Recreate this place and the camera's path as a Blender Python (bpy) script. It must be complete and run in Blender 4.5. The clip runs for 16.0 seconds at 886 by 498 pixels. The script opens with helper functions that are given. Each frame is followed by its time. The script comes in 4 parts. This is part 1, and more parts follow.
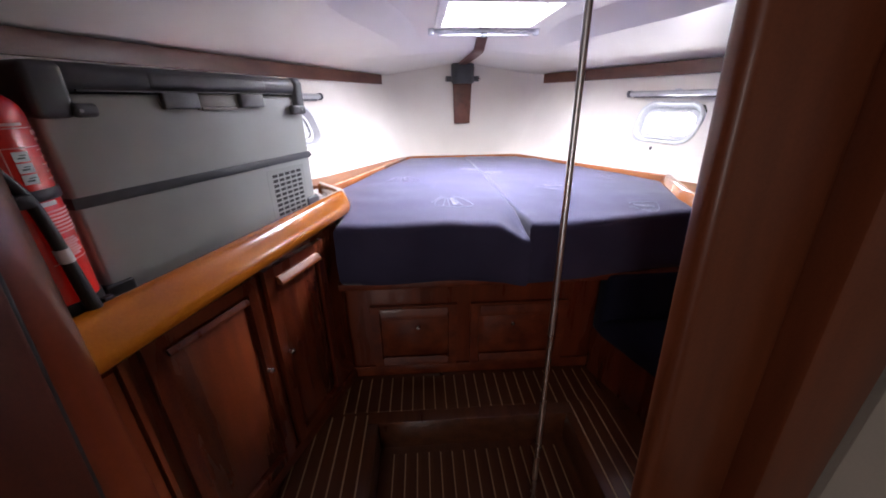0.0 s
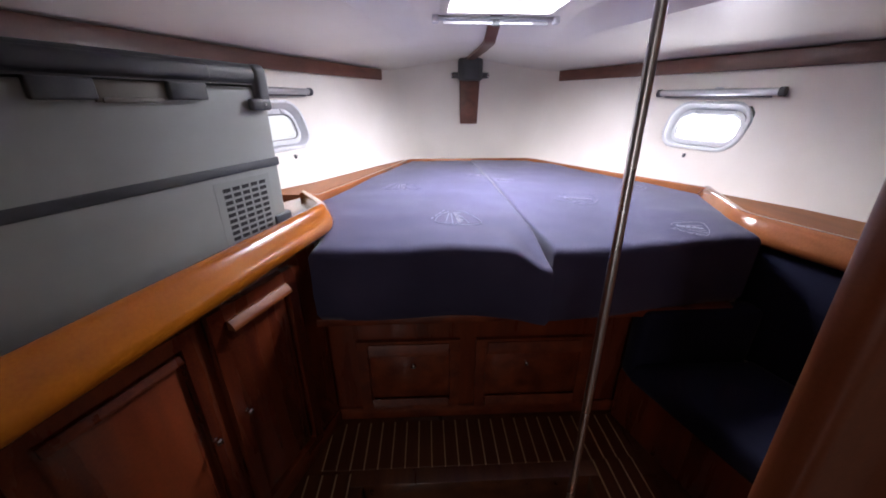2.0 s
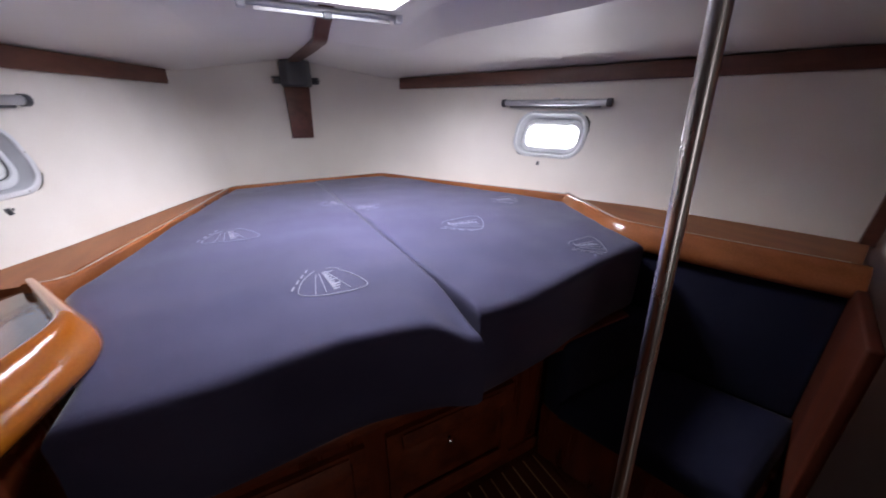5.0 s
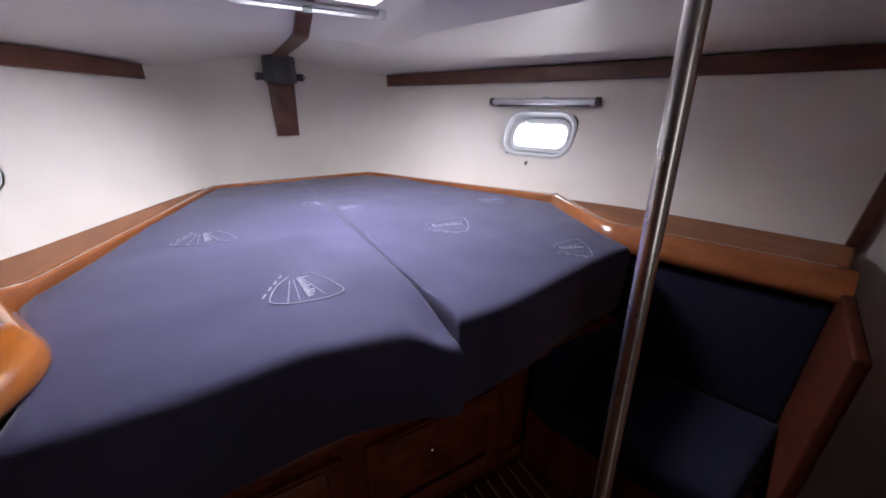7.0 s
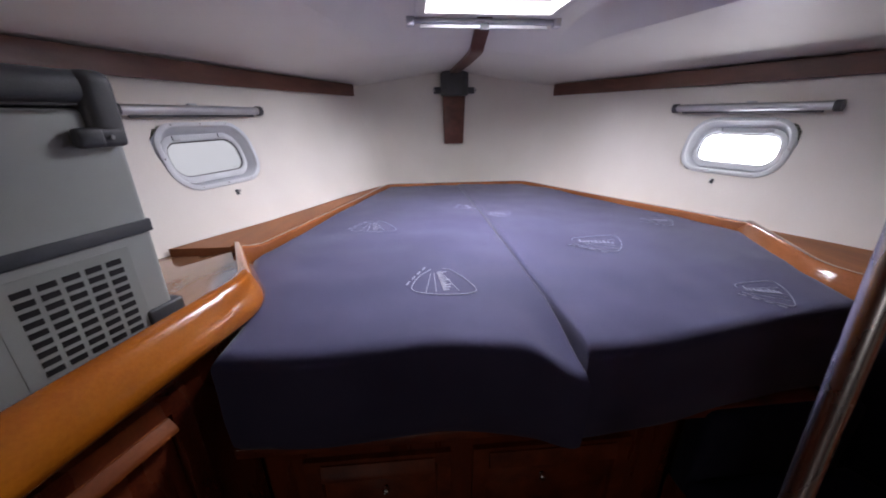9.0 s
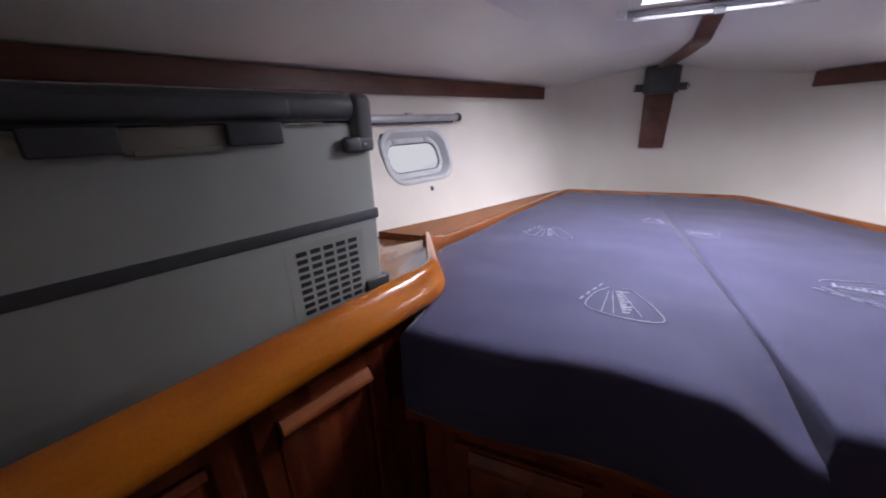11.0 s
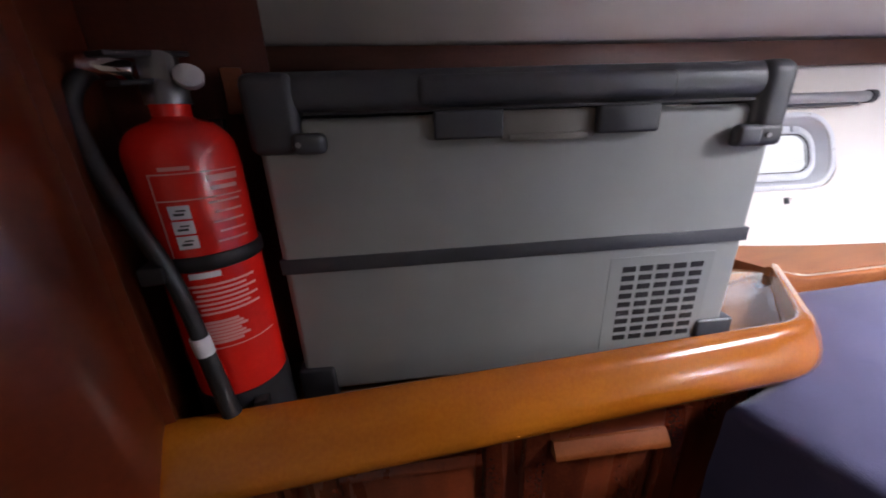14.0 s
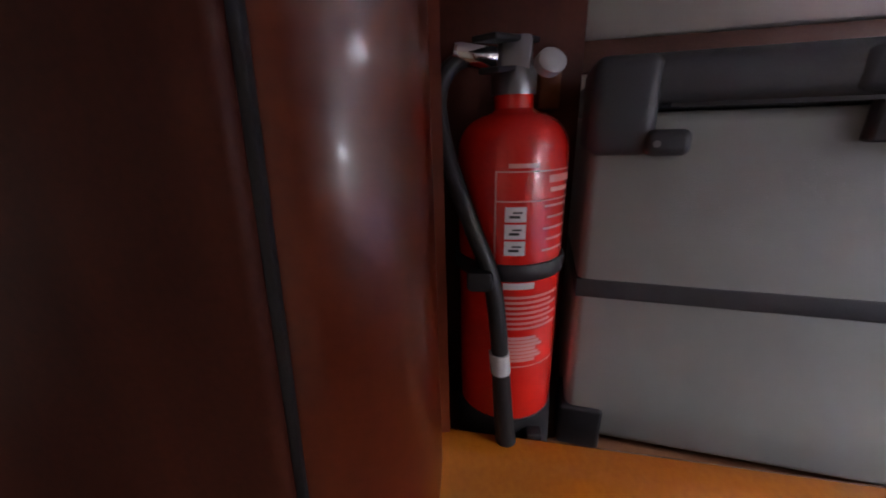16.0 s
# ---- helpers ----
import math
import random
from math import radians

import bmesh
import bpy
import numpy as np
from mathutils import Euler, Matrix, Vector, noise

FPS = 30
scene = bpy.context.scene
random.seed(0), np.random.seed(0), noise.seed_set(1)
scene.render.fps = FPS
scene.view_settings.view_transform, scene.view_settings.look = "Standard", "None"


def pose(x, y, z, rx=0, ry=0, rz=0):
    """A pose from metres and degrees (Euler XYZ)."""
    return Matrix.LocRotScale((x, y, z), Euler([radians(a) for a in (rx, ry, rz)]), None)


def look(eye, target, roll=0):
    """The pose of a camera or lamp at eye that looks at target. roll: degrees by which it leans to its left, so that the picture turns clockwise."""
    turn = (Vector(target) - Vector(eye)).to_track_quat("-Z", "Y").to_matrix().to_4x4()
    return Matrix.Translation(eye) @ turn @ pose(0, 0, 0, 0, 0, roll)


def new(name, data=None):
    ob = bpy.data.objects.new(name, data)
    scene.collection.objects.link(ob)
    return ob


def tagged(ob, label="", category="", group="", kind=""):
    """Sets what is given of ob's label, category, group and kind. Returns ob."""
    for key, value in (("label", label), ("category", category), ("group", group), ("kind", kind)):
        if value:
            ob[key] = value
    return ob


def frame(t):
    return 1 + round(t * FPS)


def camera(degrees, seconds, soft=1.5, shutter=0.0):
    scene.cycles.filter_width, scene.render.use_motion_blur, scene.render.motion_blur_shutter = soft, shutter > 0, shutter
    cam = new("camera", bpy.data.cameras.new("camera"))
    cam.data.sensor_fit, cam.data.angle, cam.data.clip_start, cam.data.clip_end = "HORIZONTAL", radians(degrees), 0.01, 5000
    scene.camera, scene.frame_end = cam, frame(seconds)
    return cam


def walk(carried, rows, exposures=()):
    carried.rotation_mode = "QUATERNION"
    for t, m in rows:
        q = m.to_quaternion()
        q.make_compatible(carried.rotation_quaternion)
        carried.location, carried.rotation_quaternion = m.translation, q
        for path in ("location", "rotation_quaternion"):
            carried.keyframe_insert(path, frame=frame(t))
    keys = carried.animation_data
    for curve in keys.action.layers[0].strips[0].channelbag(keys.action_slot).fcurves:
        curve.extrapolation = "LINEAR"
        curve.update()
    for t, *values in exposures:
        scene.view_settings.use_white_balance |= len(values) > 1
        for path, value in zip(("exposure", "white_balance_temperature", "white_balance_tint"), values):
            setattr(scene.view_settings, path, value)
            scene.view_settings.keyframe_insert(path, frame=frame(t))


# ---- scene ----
cam = camera(102.7, 16.0, soft=1.8, shutter=0.3)
PATH = [
    (0, (-0.387, 0.194, 1.562), (-0.277, 2.034, 0.787), -0.5),
    (0.5, (-0.369, 0.266, 1.558), (-0.266, 2.104, 0.776), 0.2),
    (1, (-0.363, 0.376, 1.562), (-0.325, 2.226, 0.803), -0.5),
    (1.5, (-0.352, 0.447, 1.549), (-0.314, 2.277, 0.742), -0.9),
    (2, (-0.36, 0.503, 1.548), (-0.271, 2.344, 0.772), 0.2),
    (2.5, (-0.405, 0.609, 1.55), (-0.164, 2.422, 0.741), 0.2),
    (3, (-0.44, 0.707, 1.556), (-0.007, 2.498, 0.779), -0.5),
    (3.5, (-0.44, 0.779, 1.546), (0.036, 2.553, 0.753), -0.1),
    (4, (-0.409, 0.836, 1.563), (0.029, 2.629, 0.794), 0.8),
    (4.5, (-0.391, 0.877, 1.56), (0.23, 2.622, 0.806), -0.6),
    (5, (-0.387, 0.943, 1.567), (0.5, 2.574, 0.824), 0.0),
    (5.2, (-0.387, 0.964, 1.565), (0.572, 2.554, 0.824), 0.0),
    (7.5, (-0.316, 0.959, 1.572), (0.555, 2.59, 0.809), 0.7),
    (8, (-0.31, 0.941, 1.561), (0.335, 2.683, 0.82), 0.3),
    (10.5, (-0.33, 0.97, 1.577), (-0.796, 2.788, 0.888), -1.2),
    (11, (-0.352, 0.939, 1.579), (-1.074, 2.674, 0.895), -1.7),
    (11.5, (-0.385, 0.927, 1.564), (-1.328, 2.557, 0.889), -2.2),
    (12, (-0.416, 0.897, 1.567), (-1.531, 2.407, 0.875), -2.3),
    (12.5, (-0.472, 0.89, 1.576), (-1.663, 2.353, 0.911), -2.4),
    (13, (-0.526, 0.886, 1.563), (-1.83, 2.25, 0.902), -4.0),
    (13.5, (-0.545, 0.908, 1.575), (-2.042, 2.039, 0.881), -3.5),
    (14, (-0.545, 0.941, 1.577), (-2.222, 1.775, 0.875), -2.1),
    (14.5, (-0.573, 0.91, 1.579), (-2.359, 1.516, 0.913), -2.6),
    (15, (-0.611, 0.84, 1.588), (-2.449, 1.276, 0.93), -3.3),
    (15.5, (-0.655, 0.779, 1.586), (-2.507, 1.091, 0.898), -3.0),
    (16, (-0.696, 0.737, 1.569), (-2.582, 0.894, 0.925), -1.6),
]
EXPOSURES = [(t, e, 6500, 18) for t, e in ((0.0, 1.15), (1.5, 0.85), (3.0, 0.33), (5.0, 0.0), (7.5, 0.05), (8.0, -0.05), (10.5, -0.2), (11.0, -0.1), (12.0, 0.05), (13.0, 0.3), (13.5, 0.4), (14.0, 0.7), (14.5, 1.15), (15.5, 1.25), (16.0, 1.3))]
walk(cam, [(t, look(eye, target, roll)) for t, eye, target, roll in PATH], EXPOSURES)

# ---- world and light ----
world = bpy.data.worlds.new("sky")
scene.world = world
world.use_nodes = True
wn = world.node_tree
sky = wn.nodes.new("ShaderNodeTexSky")
sky.sky_type, sky.sun_disc, sky.sun_elevation, sky.sun_rotation = "NISHITA", False, radians(48), radians(200)
sky.air_density, sky.dust_density = 1.0, 4.0
wn.nodes["Background"].inputs["Strength"].default_value = 0.12
wn.links.new(sky.outputs["Color"], wn.nodes["Background"].inputs["Color"])

XC = 0.05          # centreline of the boat
HATCH = (XC - 0.28, XC + 0.28, 2.16, 2.76)
HATCH_POWER, PORT_WATTS, STBD_WATTS, SUN_POWER, AFT_FILL = 43.0, 0.18, 2.8, 1.2, 4.2

sun = new("sun", bpy.data.lights.new("sun", "SUN"))
sun.data.energy, sun.data.angle, sun.data.color = SUN_POWER, radians(12), (1.0, 0.96, 0.9)
sun.matrix_world = look((0, 0, 6), (0.6, 2.4, 0))


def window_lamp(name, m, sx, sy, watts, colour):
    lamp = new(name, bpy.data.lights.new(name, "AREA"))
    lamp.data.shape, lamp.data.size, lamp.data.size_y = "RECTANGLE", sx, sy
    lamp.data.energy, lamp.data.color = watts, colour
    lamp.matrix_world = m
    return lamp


# ---- materials ----
def nodes_of(name):
    m = bpy.data.materials.new(name)
    m.use_nodes = True
    return m, m.node_tree, m.node_tree.nodes["Principled BSDF"]


def surface(name, dark, light, rough=0.5, metal=0.0, scale=(8, 8, 8), bump=0.1, fine=120.0, coat=0.0, sheen=0.0, spread=0.12, spec=0.5):
    """Two-scale noise colour between dark and light, with fine relief and uneven gloss."""
    m, t, b = nodes_of(name)
    n, l = t.nodes, t.links
    tc = n.new("ShaderNodeTexCoord")
    mp = n.new("ShaderNodeMapping")
    mp.inputs["Scale"].default_value = scale
    l.new(tc.outputs["Object"], mp.inputs["Vector"])
    big = n.new("ShaderNodeTexNoise")
    big.inputs["Scale"].default_value, big.inputs["Detail"].default_value = 1.0, 8.0
    l.new(mp.outputs["Vector"], big.inputs["Vector"])
    small = n.new("ShaderNodeTexNoise")
    small.inputs["Scale"].default_value, small.inputs["Detail"].default_value = fine, 3.0
    l.new(tc.outputs["Object"], small.inputs["Vector"])
    ramp = n.new("ShaderNodeValToRGB")
    ramp.color_ramp.elements[0].position, ramp.color_ramp.elements[1].position = 0.3, 0.7
    ramp.color_ramp.elements[0].color, ramp.color_ramp.elements[1].color = (*dark, 1), (*light, 1)
    mix = n.new("ShaderNodeMath")
    mix.operation, mix.inputs[1].default_value = "MULTIPLY_ADD", 0.3
    sub = n.new("ShaderNodeMath")
    sub.operation, sub.inputs[1].default_value = "SUBTRACT", 0.15
    l.new(small.outputs["Fac"], mix.inputs[0])
    l.new(big.outputs["Fac"], sub.inputs[0])
    l.new(sub.outputs[0], mix.inputs[2])
    l.new(mix.outputs[0], ramp.inputs["Fac"])
    l.new(ramp.outputs["Color"], b.inputs["Base Color"])
    rr = n.new("ShaderNodeMapRange")
    rr.inputs["To Min"].default_value, rr.inputs["To Max"].default_value = max(0.02, rough - spread), min(1.0, rough + spread)
    l.new(big.outputs["Fac"], rr.inputs["Value"])
    l.new(rr.outputs["Result"], b.inputs["Roughness"])
    if bump:
        bp = n.new("ShaderNodeBump")
        bp.inputs["Strength"].default_value, bp.inputs["Distance"].default_value = bump, 0.002
        l.new(small.outputs["Fac"], bp.inputs["Height"])
        l.new(bp.outputs["Normal"], b.inputs["Normal"])
    b.inputs["Metallic"].default_value = metal
    b.inputs["Specular IOR Level"].default_value = spec
    b.inputs["Coat Weight"].default_value, b.inputs["Coat Roughness"].default_value = coat, 0.07
    b.inputs["Sheen Weight"].default_value, b.inputs["Sheen Roughness"].default_value = sheen, 0.4
    return m


def plain(name, colour, rough=0.4, metal=0.0, coat=0.0):
    m, t, b = nodes_of(name)
    b.inputs["Base Color"].default_value = (*colour, 1)
    b.inputs["Roughness"].default_value, b.inputs["Metallic"].default_value = rough, metal
    b.inputs["Coat Weight"].default_value = coat
    return m


def wood(name, dark, light, stretch, rough=0.28, coat=0.6):
    return surface(name, dark, light, rough, 0, stretch, 0.04, 160, coat, spread=0.07)


MAHOGANY = wood("varnished mahogany", (0.085, 0.014, 0.006), (0.21, 0.042, 0.013), (14, 14, 1.6))
MAHOGANY_H = wood("varnished mahogany, level grain", (0.095, 0.016, 0.006), (0.23, 0.05, 0.015), (14, 2.0, 16), 0.42, 0.15)
# Same wood as MAHOGANY; the pillar corner's shade is in this darker colour.
PILLAR_SHADED = surface("varnished mahogany, darkened for shade", (0.078, 0.0120, 0.0045), (0.16, 0.028, 0.0085), 0.3, 0, (9, 9, 0.9), 0.0, 90, 0.45, spread=0.03)
# Lighter copy for the post: light on its aft face, put into colour.
POST_LIT = wood("satin mahogany, lightened for aft light", (0.135, 0.034, 0.012), (0.215, 0.059, 0.021), (12, 12, 1.2), 0.4, 0.15)
RAIL_WOOD = wood("varnished light mahogany", (0.32, 0.080, 0.005), (0.49, 0.150, 0.010), (7, 1.4, 12), 0.17, 0.5)
FIDDLE_WOOD = wood("varnished fiddle wood", (0.20, 0.062, 0.020), (0.34, 0.120, 0.042), (9, 1.6, 14), 0.12, 0.8)
# Brighter mahogany tone, with a finger lip's caught light in the colour.
LIP_LIT_WOOD = wood("varnished mahogany, lit lip tone", (0.14, 0.030, 0.005), (0.25, 0.062, 0.010), (9, 1.6, 14), 0.42, 0.1)
SHELF_WOOD = wood("shelf veneer", (0.20, 0.092, 0.047), (0.28, 0.135, 0.07), (16, 2.0, 16), 0.13, 0.8)
LEDGE_WOOD = surface("satin ledge veneer", (0.20, 0.075, 0.030), (0.29, 0.112, 0.046), 0.55, 0, (16, 2.0, 16), 0.03, 160, spread=0.05, spec=0.2)
# Mahogany copy with shade put into its colour.
SHADED_WOOD = surface("dull mahogany, darkened for shade", (0.040, 0.0075, 0.0035), (0.088, 0.018, 0.007), 0.55, 0, (14, 14, 1.6), 0.04, 160, spread=0.07, spec=0.25)
TRIM_WOOD = wood("dark trim wood", (0.075, 0.024, 0.014), (0.14, 0.05, 0.03), (14, 1.5, 20), 0.4, 0.2)
SOLE_WOOD = wood("cabin sole teak", (0.06, 0.018, 0.008), (0.13, 0.045, 0.018), (18, 2, 18), 0.3, 0.5)
HOLLY = wood("pale holly inlay", (0.40, 0.27, 0.14), (0.58, 0.42, 0.24), (18, 3, 18), 0.35, 0.4)
LINING = surface("cream hull lining", (0.70, 0.66, 0.60), (0.80, 0.765, 0.705), 0.55, 0, (1.6, 1.6, 1.6), 0.06, 260)
DECKHEAD = surface("white gelcoat ceiling", (0.70, 0.68, 0.65), (0.79, 0.77, 0.735), 0.42, 0, (1.3, 1.3, 1.3), 0.05, 200)
PANEL_WHITE = surface("white laminate", (0.66, 0.68, 0.60), (0.76, 0.78, 0.70), 0.35, 0, (2, 2, 2), 0.03, 150)
NAVY = surface("navy brushed fabric", (0.036, 0.035, 0.078), (0.060, 0.058, 0.116), 0.8, 0, (3, 3, 3), 0.35, 420, sheen=0.25, spec=0.25)
# Darker copy of NAVY: the settee's shade is put into the colour.
NAVY_SHADED = surface("navy seat fabric, shade in colour", (0.006, 0.0075, 0.022), (0.010, 0.011, 0.030), 0.9, 0, (4, 4, 4), 0.3, 420, sheen=0.06, spec=0.2)
PIPING = surface("lilac piping cord", (0.12, 0.12, 0.20), (0.20, 0.20, 0.30), 0.7, 0, (40, 40, 40), 0.2, 400)
THREAD = surface("silver embroidery thread", (0.19, 0.195, 0.265), (0.30, 0.305, 0.39), 0.5, 0, (60, 60, 60), 0.2, 500)
GREY_PLASTIC = surface("grey moulded plastic", (0.30, 0.318, 0.298), (0.35, 0.37, 0.348), 0.48, 0, (4, 4, 4), 0.12, 520)
DARK_PLASTIC = surface("charcoal plastic", (0.045, 0.05, 0.056), (0.075, 0.08, 0.088), 0.42, 0, (5, 5, 5), 0.12, 460)
BLACK = surface("black rubber", (0.010, 0.010, 0.011), (0.024, 0.024, 0.026), 0.5, 0, (12, 12, 12), 0.1, 300)
RED = surface("red enamel", (0.62, 0.011, 0.007), (0.74, 0.019, 0.010), 0.22, 0, (6, 6, 6), 0.02, 200, coat=0.5)
STEEL = surface("polished stainless steel", (0.62, 0.62, 0.63), (0.78, 0.78, 0.79), 0.28, 1.0, (6, 6, 2), 0.02, 300)
ALLOY = surface("anodised aluminium", (0.44, 0.45, 0.47), (0.58, 0.59, 0.61), 0.36, 0.85, (8, 8, 8), 0.03, 400)
FRAME_GREY = surface("grey window frame", (0.50, 0.52, 0.55), (0.60, 0.62, 0.65), 0.38, 0.2, (8, 8, 8), 0.03, 300)
FLANGE_PAINT = surface("pale grey powder coat", (0.60, 0.62, 0.64), (0.70, 0.72, 0.74), 0.4, 0, (8, 8, 8), 0.04, 300)
GUNMETAL = plain("dull cast metal", (0.30, 0.30, 0.31), 0.38, 1.0)
CHROME = plain("chrome", (0.82, 0.82, 0.83), 0.12, 1.0)
LABEL_WHITE = plain("white print", (0.72, 0.68, 0.68), 0.5)
LABEL_PINK = plain("faded print", (0.72, 0.30, 0.27), 0.5)
GAUGE_WHITE = plain("gauge face", (0.42, 0.42, 0.43), 0.3)
# Beige is the plastic's own; it is darkened for the recess's shade.
RECESS_PLASTIC = surface("beige moulding, recess shade in colour", (0.19, 0.18, 0.155), (0.24, 0.225, 0.195), 0.5, 0, (5, 5, 5), 0.1, 460)


def glass(name, tint=(0.96, 0.98, 1.0), rough=0.0):
    m, t, b = nodes_of(name)
    b.inputs["Base Color"].default_value = (*tint, 1)
    b.inputs["Roughness"].default_value, b.inputs["Transmission Weight"].default_value = rough, 1.0
    b.inputs["IOR"].default_value = 1.45
    return m


PANE = glass("acrylic pane")
PANE_MILK = glass("frosted acrylic", (0.95, 0.97, 1.0), 0.35)


# ---- mesh helpers ----
def finish(name, bm, material, smooth=True, angle=40):
    me = bpy.data.meshes.new(name)
    bmesh.ops.recalc_face_normals(bm, faces=bm.faces)
    bm.to_mesh(me)
    bm.free()
    me.materials.append(material)
    if smooth:
        me.shade_smooth()
        me.set_sharp_from_angle(angle=radians(angle))
    return me


def part(name, bm, material, parent=None, label="", angle=40):
    ob = new(name, finish(name, bm, material, True, angle))
    ob.parent = parent
    if label:
        ob["label"] = label
    return ob


def thing(name, label, category, group="", m=None, kind=""):
    ob = new(name)
    ob.empty_display_size = 0.05
    if m is not None:
        ob.matrix_world = m
    return tagged(ob, label, category, group, kind)


def box(x0, x1, y0, y1, z0, z1, bevel=0.0, seg=2):
    bm = bmesh.new()
    bmesh.ops.create_cube(bm, size=1.0, matrix=Matrix.LocRotScale(((x0 + x1) / 2, (y0 + y1) / 2, (z0 + z1) / 2), None, (abs(x1 - x0), abs(y1 - y0), abs(z1 - z0))))
    if bevel:
        bmesh.ops.bevel(bm, geom=bm.edges[:], offset=bevel, segments=seg, affect="EDGES", profile=0.5)
    return bm


def join(*many):
    out = bmesh.new()
    for bm in many:
        me = bpy.data.meshes.new("tmp")
        bm.to_mesh(me)
        bm.free()
        out.from_mesh(me)
        bpy.data.meshes.remove(me)
    return out


def moved(bm, m):
    bmesh.ops.transform(bm, matrix=m, verts=bm.verts)
    return bm


def prism(poly, z0, z1, bevel=0.0, seg=3):
    """A plan outline raised from z0 to z1; either may be a function of (x, y)."""
    bm = bmesh.new()
    f0 = z0 if callable(z0) else (lambda x, y: z0)
    f1 = z1 if callable(z1) else (lambda x, y: z1)
    low = [bm.verts.new((x, y, f0(x, y))) for x, y in poly]
    top = [bm.verts.new((x, y, f1(x, y))) for x, y in poly]
    bm.faces.new(low[::-1])
    bm.faces.new(top)
    k = len(poly)
    for i in range(k):
        bm.faces.new((low[i], low[(i + 1) % k], top[(i + 1) % k], top[i]))
    if bevel:
        bmesh.ops.bevel(bm, geom=bm.edges[:], offset=bevel, segments=seg, affect="EDGES", profile=0.5)
    return bm


def lathe(profile, seg=32):
    """A turned body about z from (radius, z) pairs."""
    bm = bmesh.new()
    rings = []
    for r, z in profile:
        rings.append([bm.verts.new((r * math.cos(2 * math.pi * i / seg), r * math.sin(2 * math.pi * i / seg), z)) for i in range(seg)])
    for a, b in zip(rings, rings[1:]):
        for i in range(seg):
            bm.faces.new((a[i], a[(i + 1) % seg], b[(i + 1) % seg], b[i]))
    bm.faces.new(rings[0][::-1])
    bm.faces.new(rings[-1])
    return bm


def smooth_path(points, steps=8):
    """A Catmull-Rom curve through the points."""
    p = [Vector(q) for q in points]
    p = [2 * p[0] - p[1]] + p + [2 * p[-1] - p[-2]]
    out = []
    for i in range(1, len(p) - 2):
        for s in range(steps):
            t = s / steps
            out.append(0.5 * (2 * p[i] + (p[i + 1] - p[i - 1]) * t + (2 * p[i - 1] - 5 * p[i] + 4 * p[i + 1] - p[i + 2]) * t * t + (3 * p[i] - p[i - 1] - 3 * p[i + 1] + p[i + 2]) * t ** 3))
    return out + [p[-2]]


def tube(points, r, seg=12):
    bm = bmesh.new()
    pts = [Vector(q) for q in points]
    rings = []
    ref = Vector((0.31, 0.17, 0.93))
    for i, p in enumerate(pts):
        d = (pts[min(i + 1, len(pts) - 1)] - pts[max(i - 1, 0)]).normalized()
        a = d.cross(ref).normalized()
        b = d.cross(a).normalized()
        rad = r[i] if isinstance(r, (list, tuple)) else r
        rings.append([bm.verts.new(p + (a * math.cos(2 * math.pi * k / seg) + b * math.sin(2 * math.pi * k / seg)) * rad) for k in range(seg)])
    for a, b in zip(rings, rings[1:]):
        for k in range(seg):
            bm.faces.new((a[k], a[(k + 1) % seg], b[(k + 1) % seg], b[k]))
    bm.faces.new(rings[0][::-1])
    bm.faces.new(rings[-1])
    return bm


def round_corners(path, radius, steps=7):
    """Plan path (x, y, z) with its inner corners rounded."""
    p = [Vector(q) for q in path]
    out = [p[0]]
    for a, b, c in zip(p, p[1:], p[2:]):
        r = min(radius, 0.45 * (b - a).length, 0.45 * (c - b).length)
        s, e = b + (a - b).normalized() * r, b + (c - b).normalized() * r
        for i in range(steps + 1):
            t = i / steps
            out.append(s * (1 - t) ** 2 + b * 2 * t * (1 - t) + e * t * t)
    return out + [p[-1]]


def sweep(path, profile, scales=None):
    """A closed profile of (to the right of travel, up) carried along a path, mitred in plan."""
    bm = bmesh.new()
    p = [Vector(q) for q in path]
    rings = []
    for i, q in enumerate(p):
        d0 = (q - p[i - 1]) if i else (p[1] - q)
        d1 = (p[i + 1] - q) if i < len(p) - 1 else d0
        d0, d1 = Vector((d0.x, d0.y, 0)).normalized(), Vector((d1.x, d1.y, 0)).normalized()
        n0, n1 = Vector((d0.y, -d0.x, 0)), Vector((d1.y, -d1.x, 0))
        n = (n0 + n1).normalized()
        n = n / max(0.5, n.dot(n0))
        w = scales[i] if scales else 1.0
        rings.append([bm.verts.new(q + n * a * w + Vector((0, 0, b))) for a, b in profile])
    k = len(profile)
    for a, b in zip(rings, rings[1:]):
        for j in range(k):
            bm.faces.new((a[j], a[(j + 1) % k], b[(j + 1) % k], b[j]))
    bm.faces.new(rings[0][::-1])
    bm.faces.new(rings[-1])
    return bm


def rounded_profile(w, h, r, steps=4):
    """A rounded rectangle from (0, 0) to (w, h)."""
    out = []
    for cx, cy, a0 in ((w - r, r, -90), (w - r, h - r, 0), (r, h - r, 90), (r, r, 180)):
        for i in range(steps + 1):
            a = radians(a0 + 90 * i / steps)
            out.append((cx + r * math.cos(a), cy + r * math.sin(a)))
    return out


def ease(x, a, b):
    t = min(1.0, max(0.0, (x - a) / (b - a)))
    return t * t * (3 - 2 * t)


def table(y, ys, xs):
    return float(np.interp(y, ys, xs))


# ---- hull: half breadth at height z ----
def half(y, z):
    v = y - 2.3
    return 1.440 - 0.3665 * v - 0.0318 * v * v - 0.40 * (1.59 - z)


PORT_Y, PORT_Z = 2.65, 1.41   # middle of the portlights


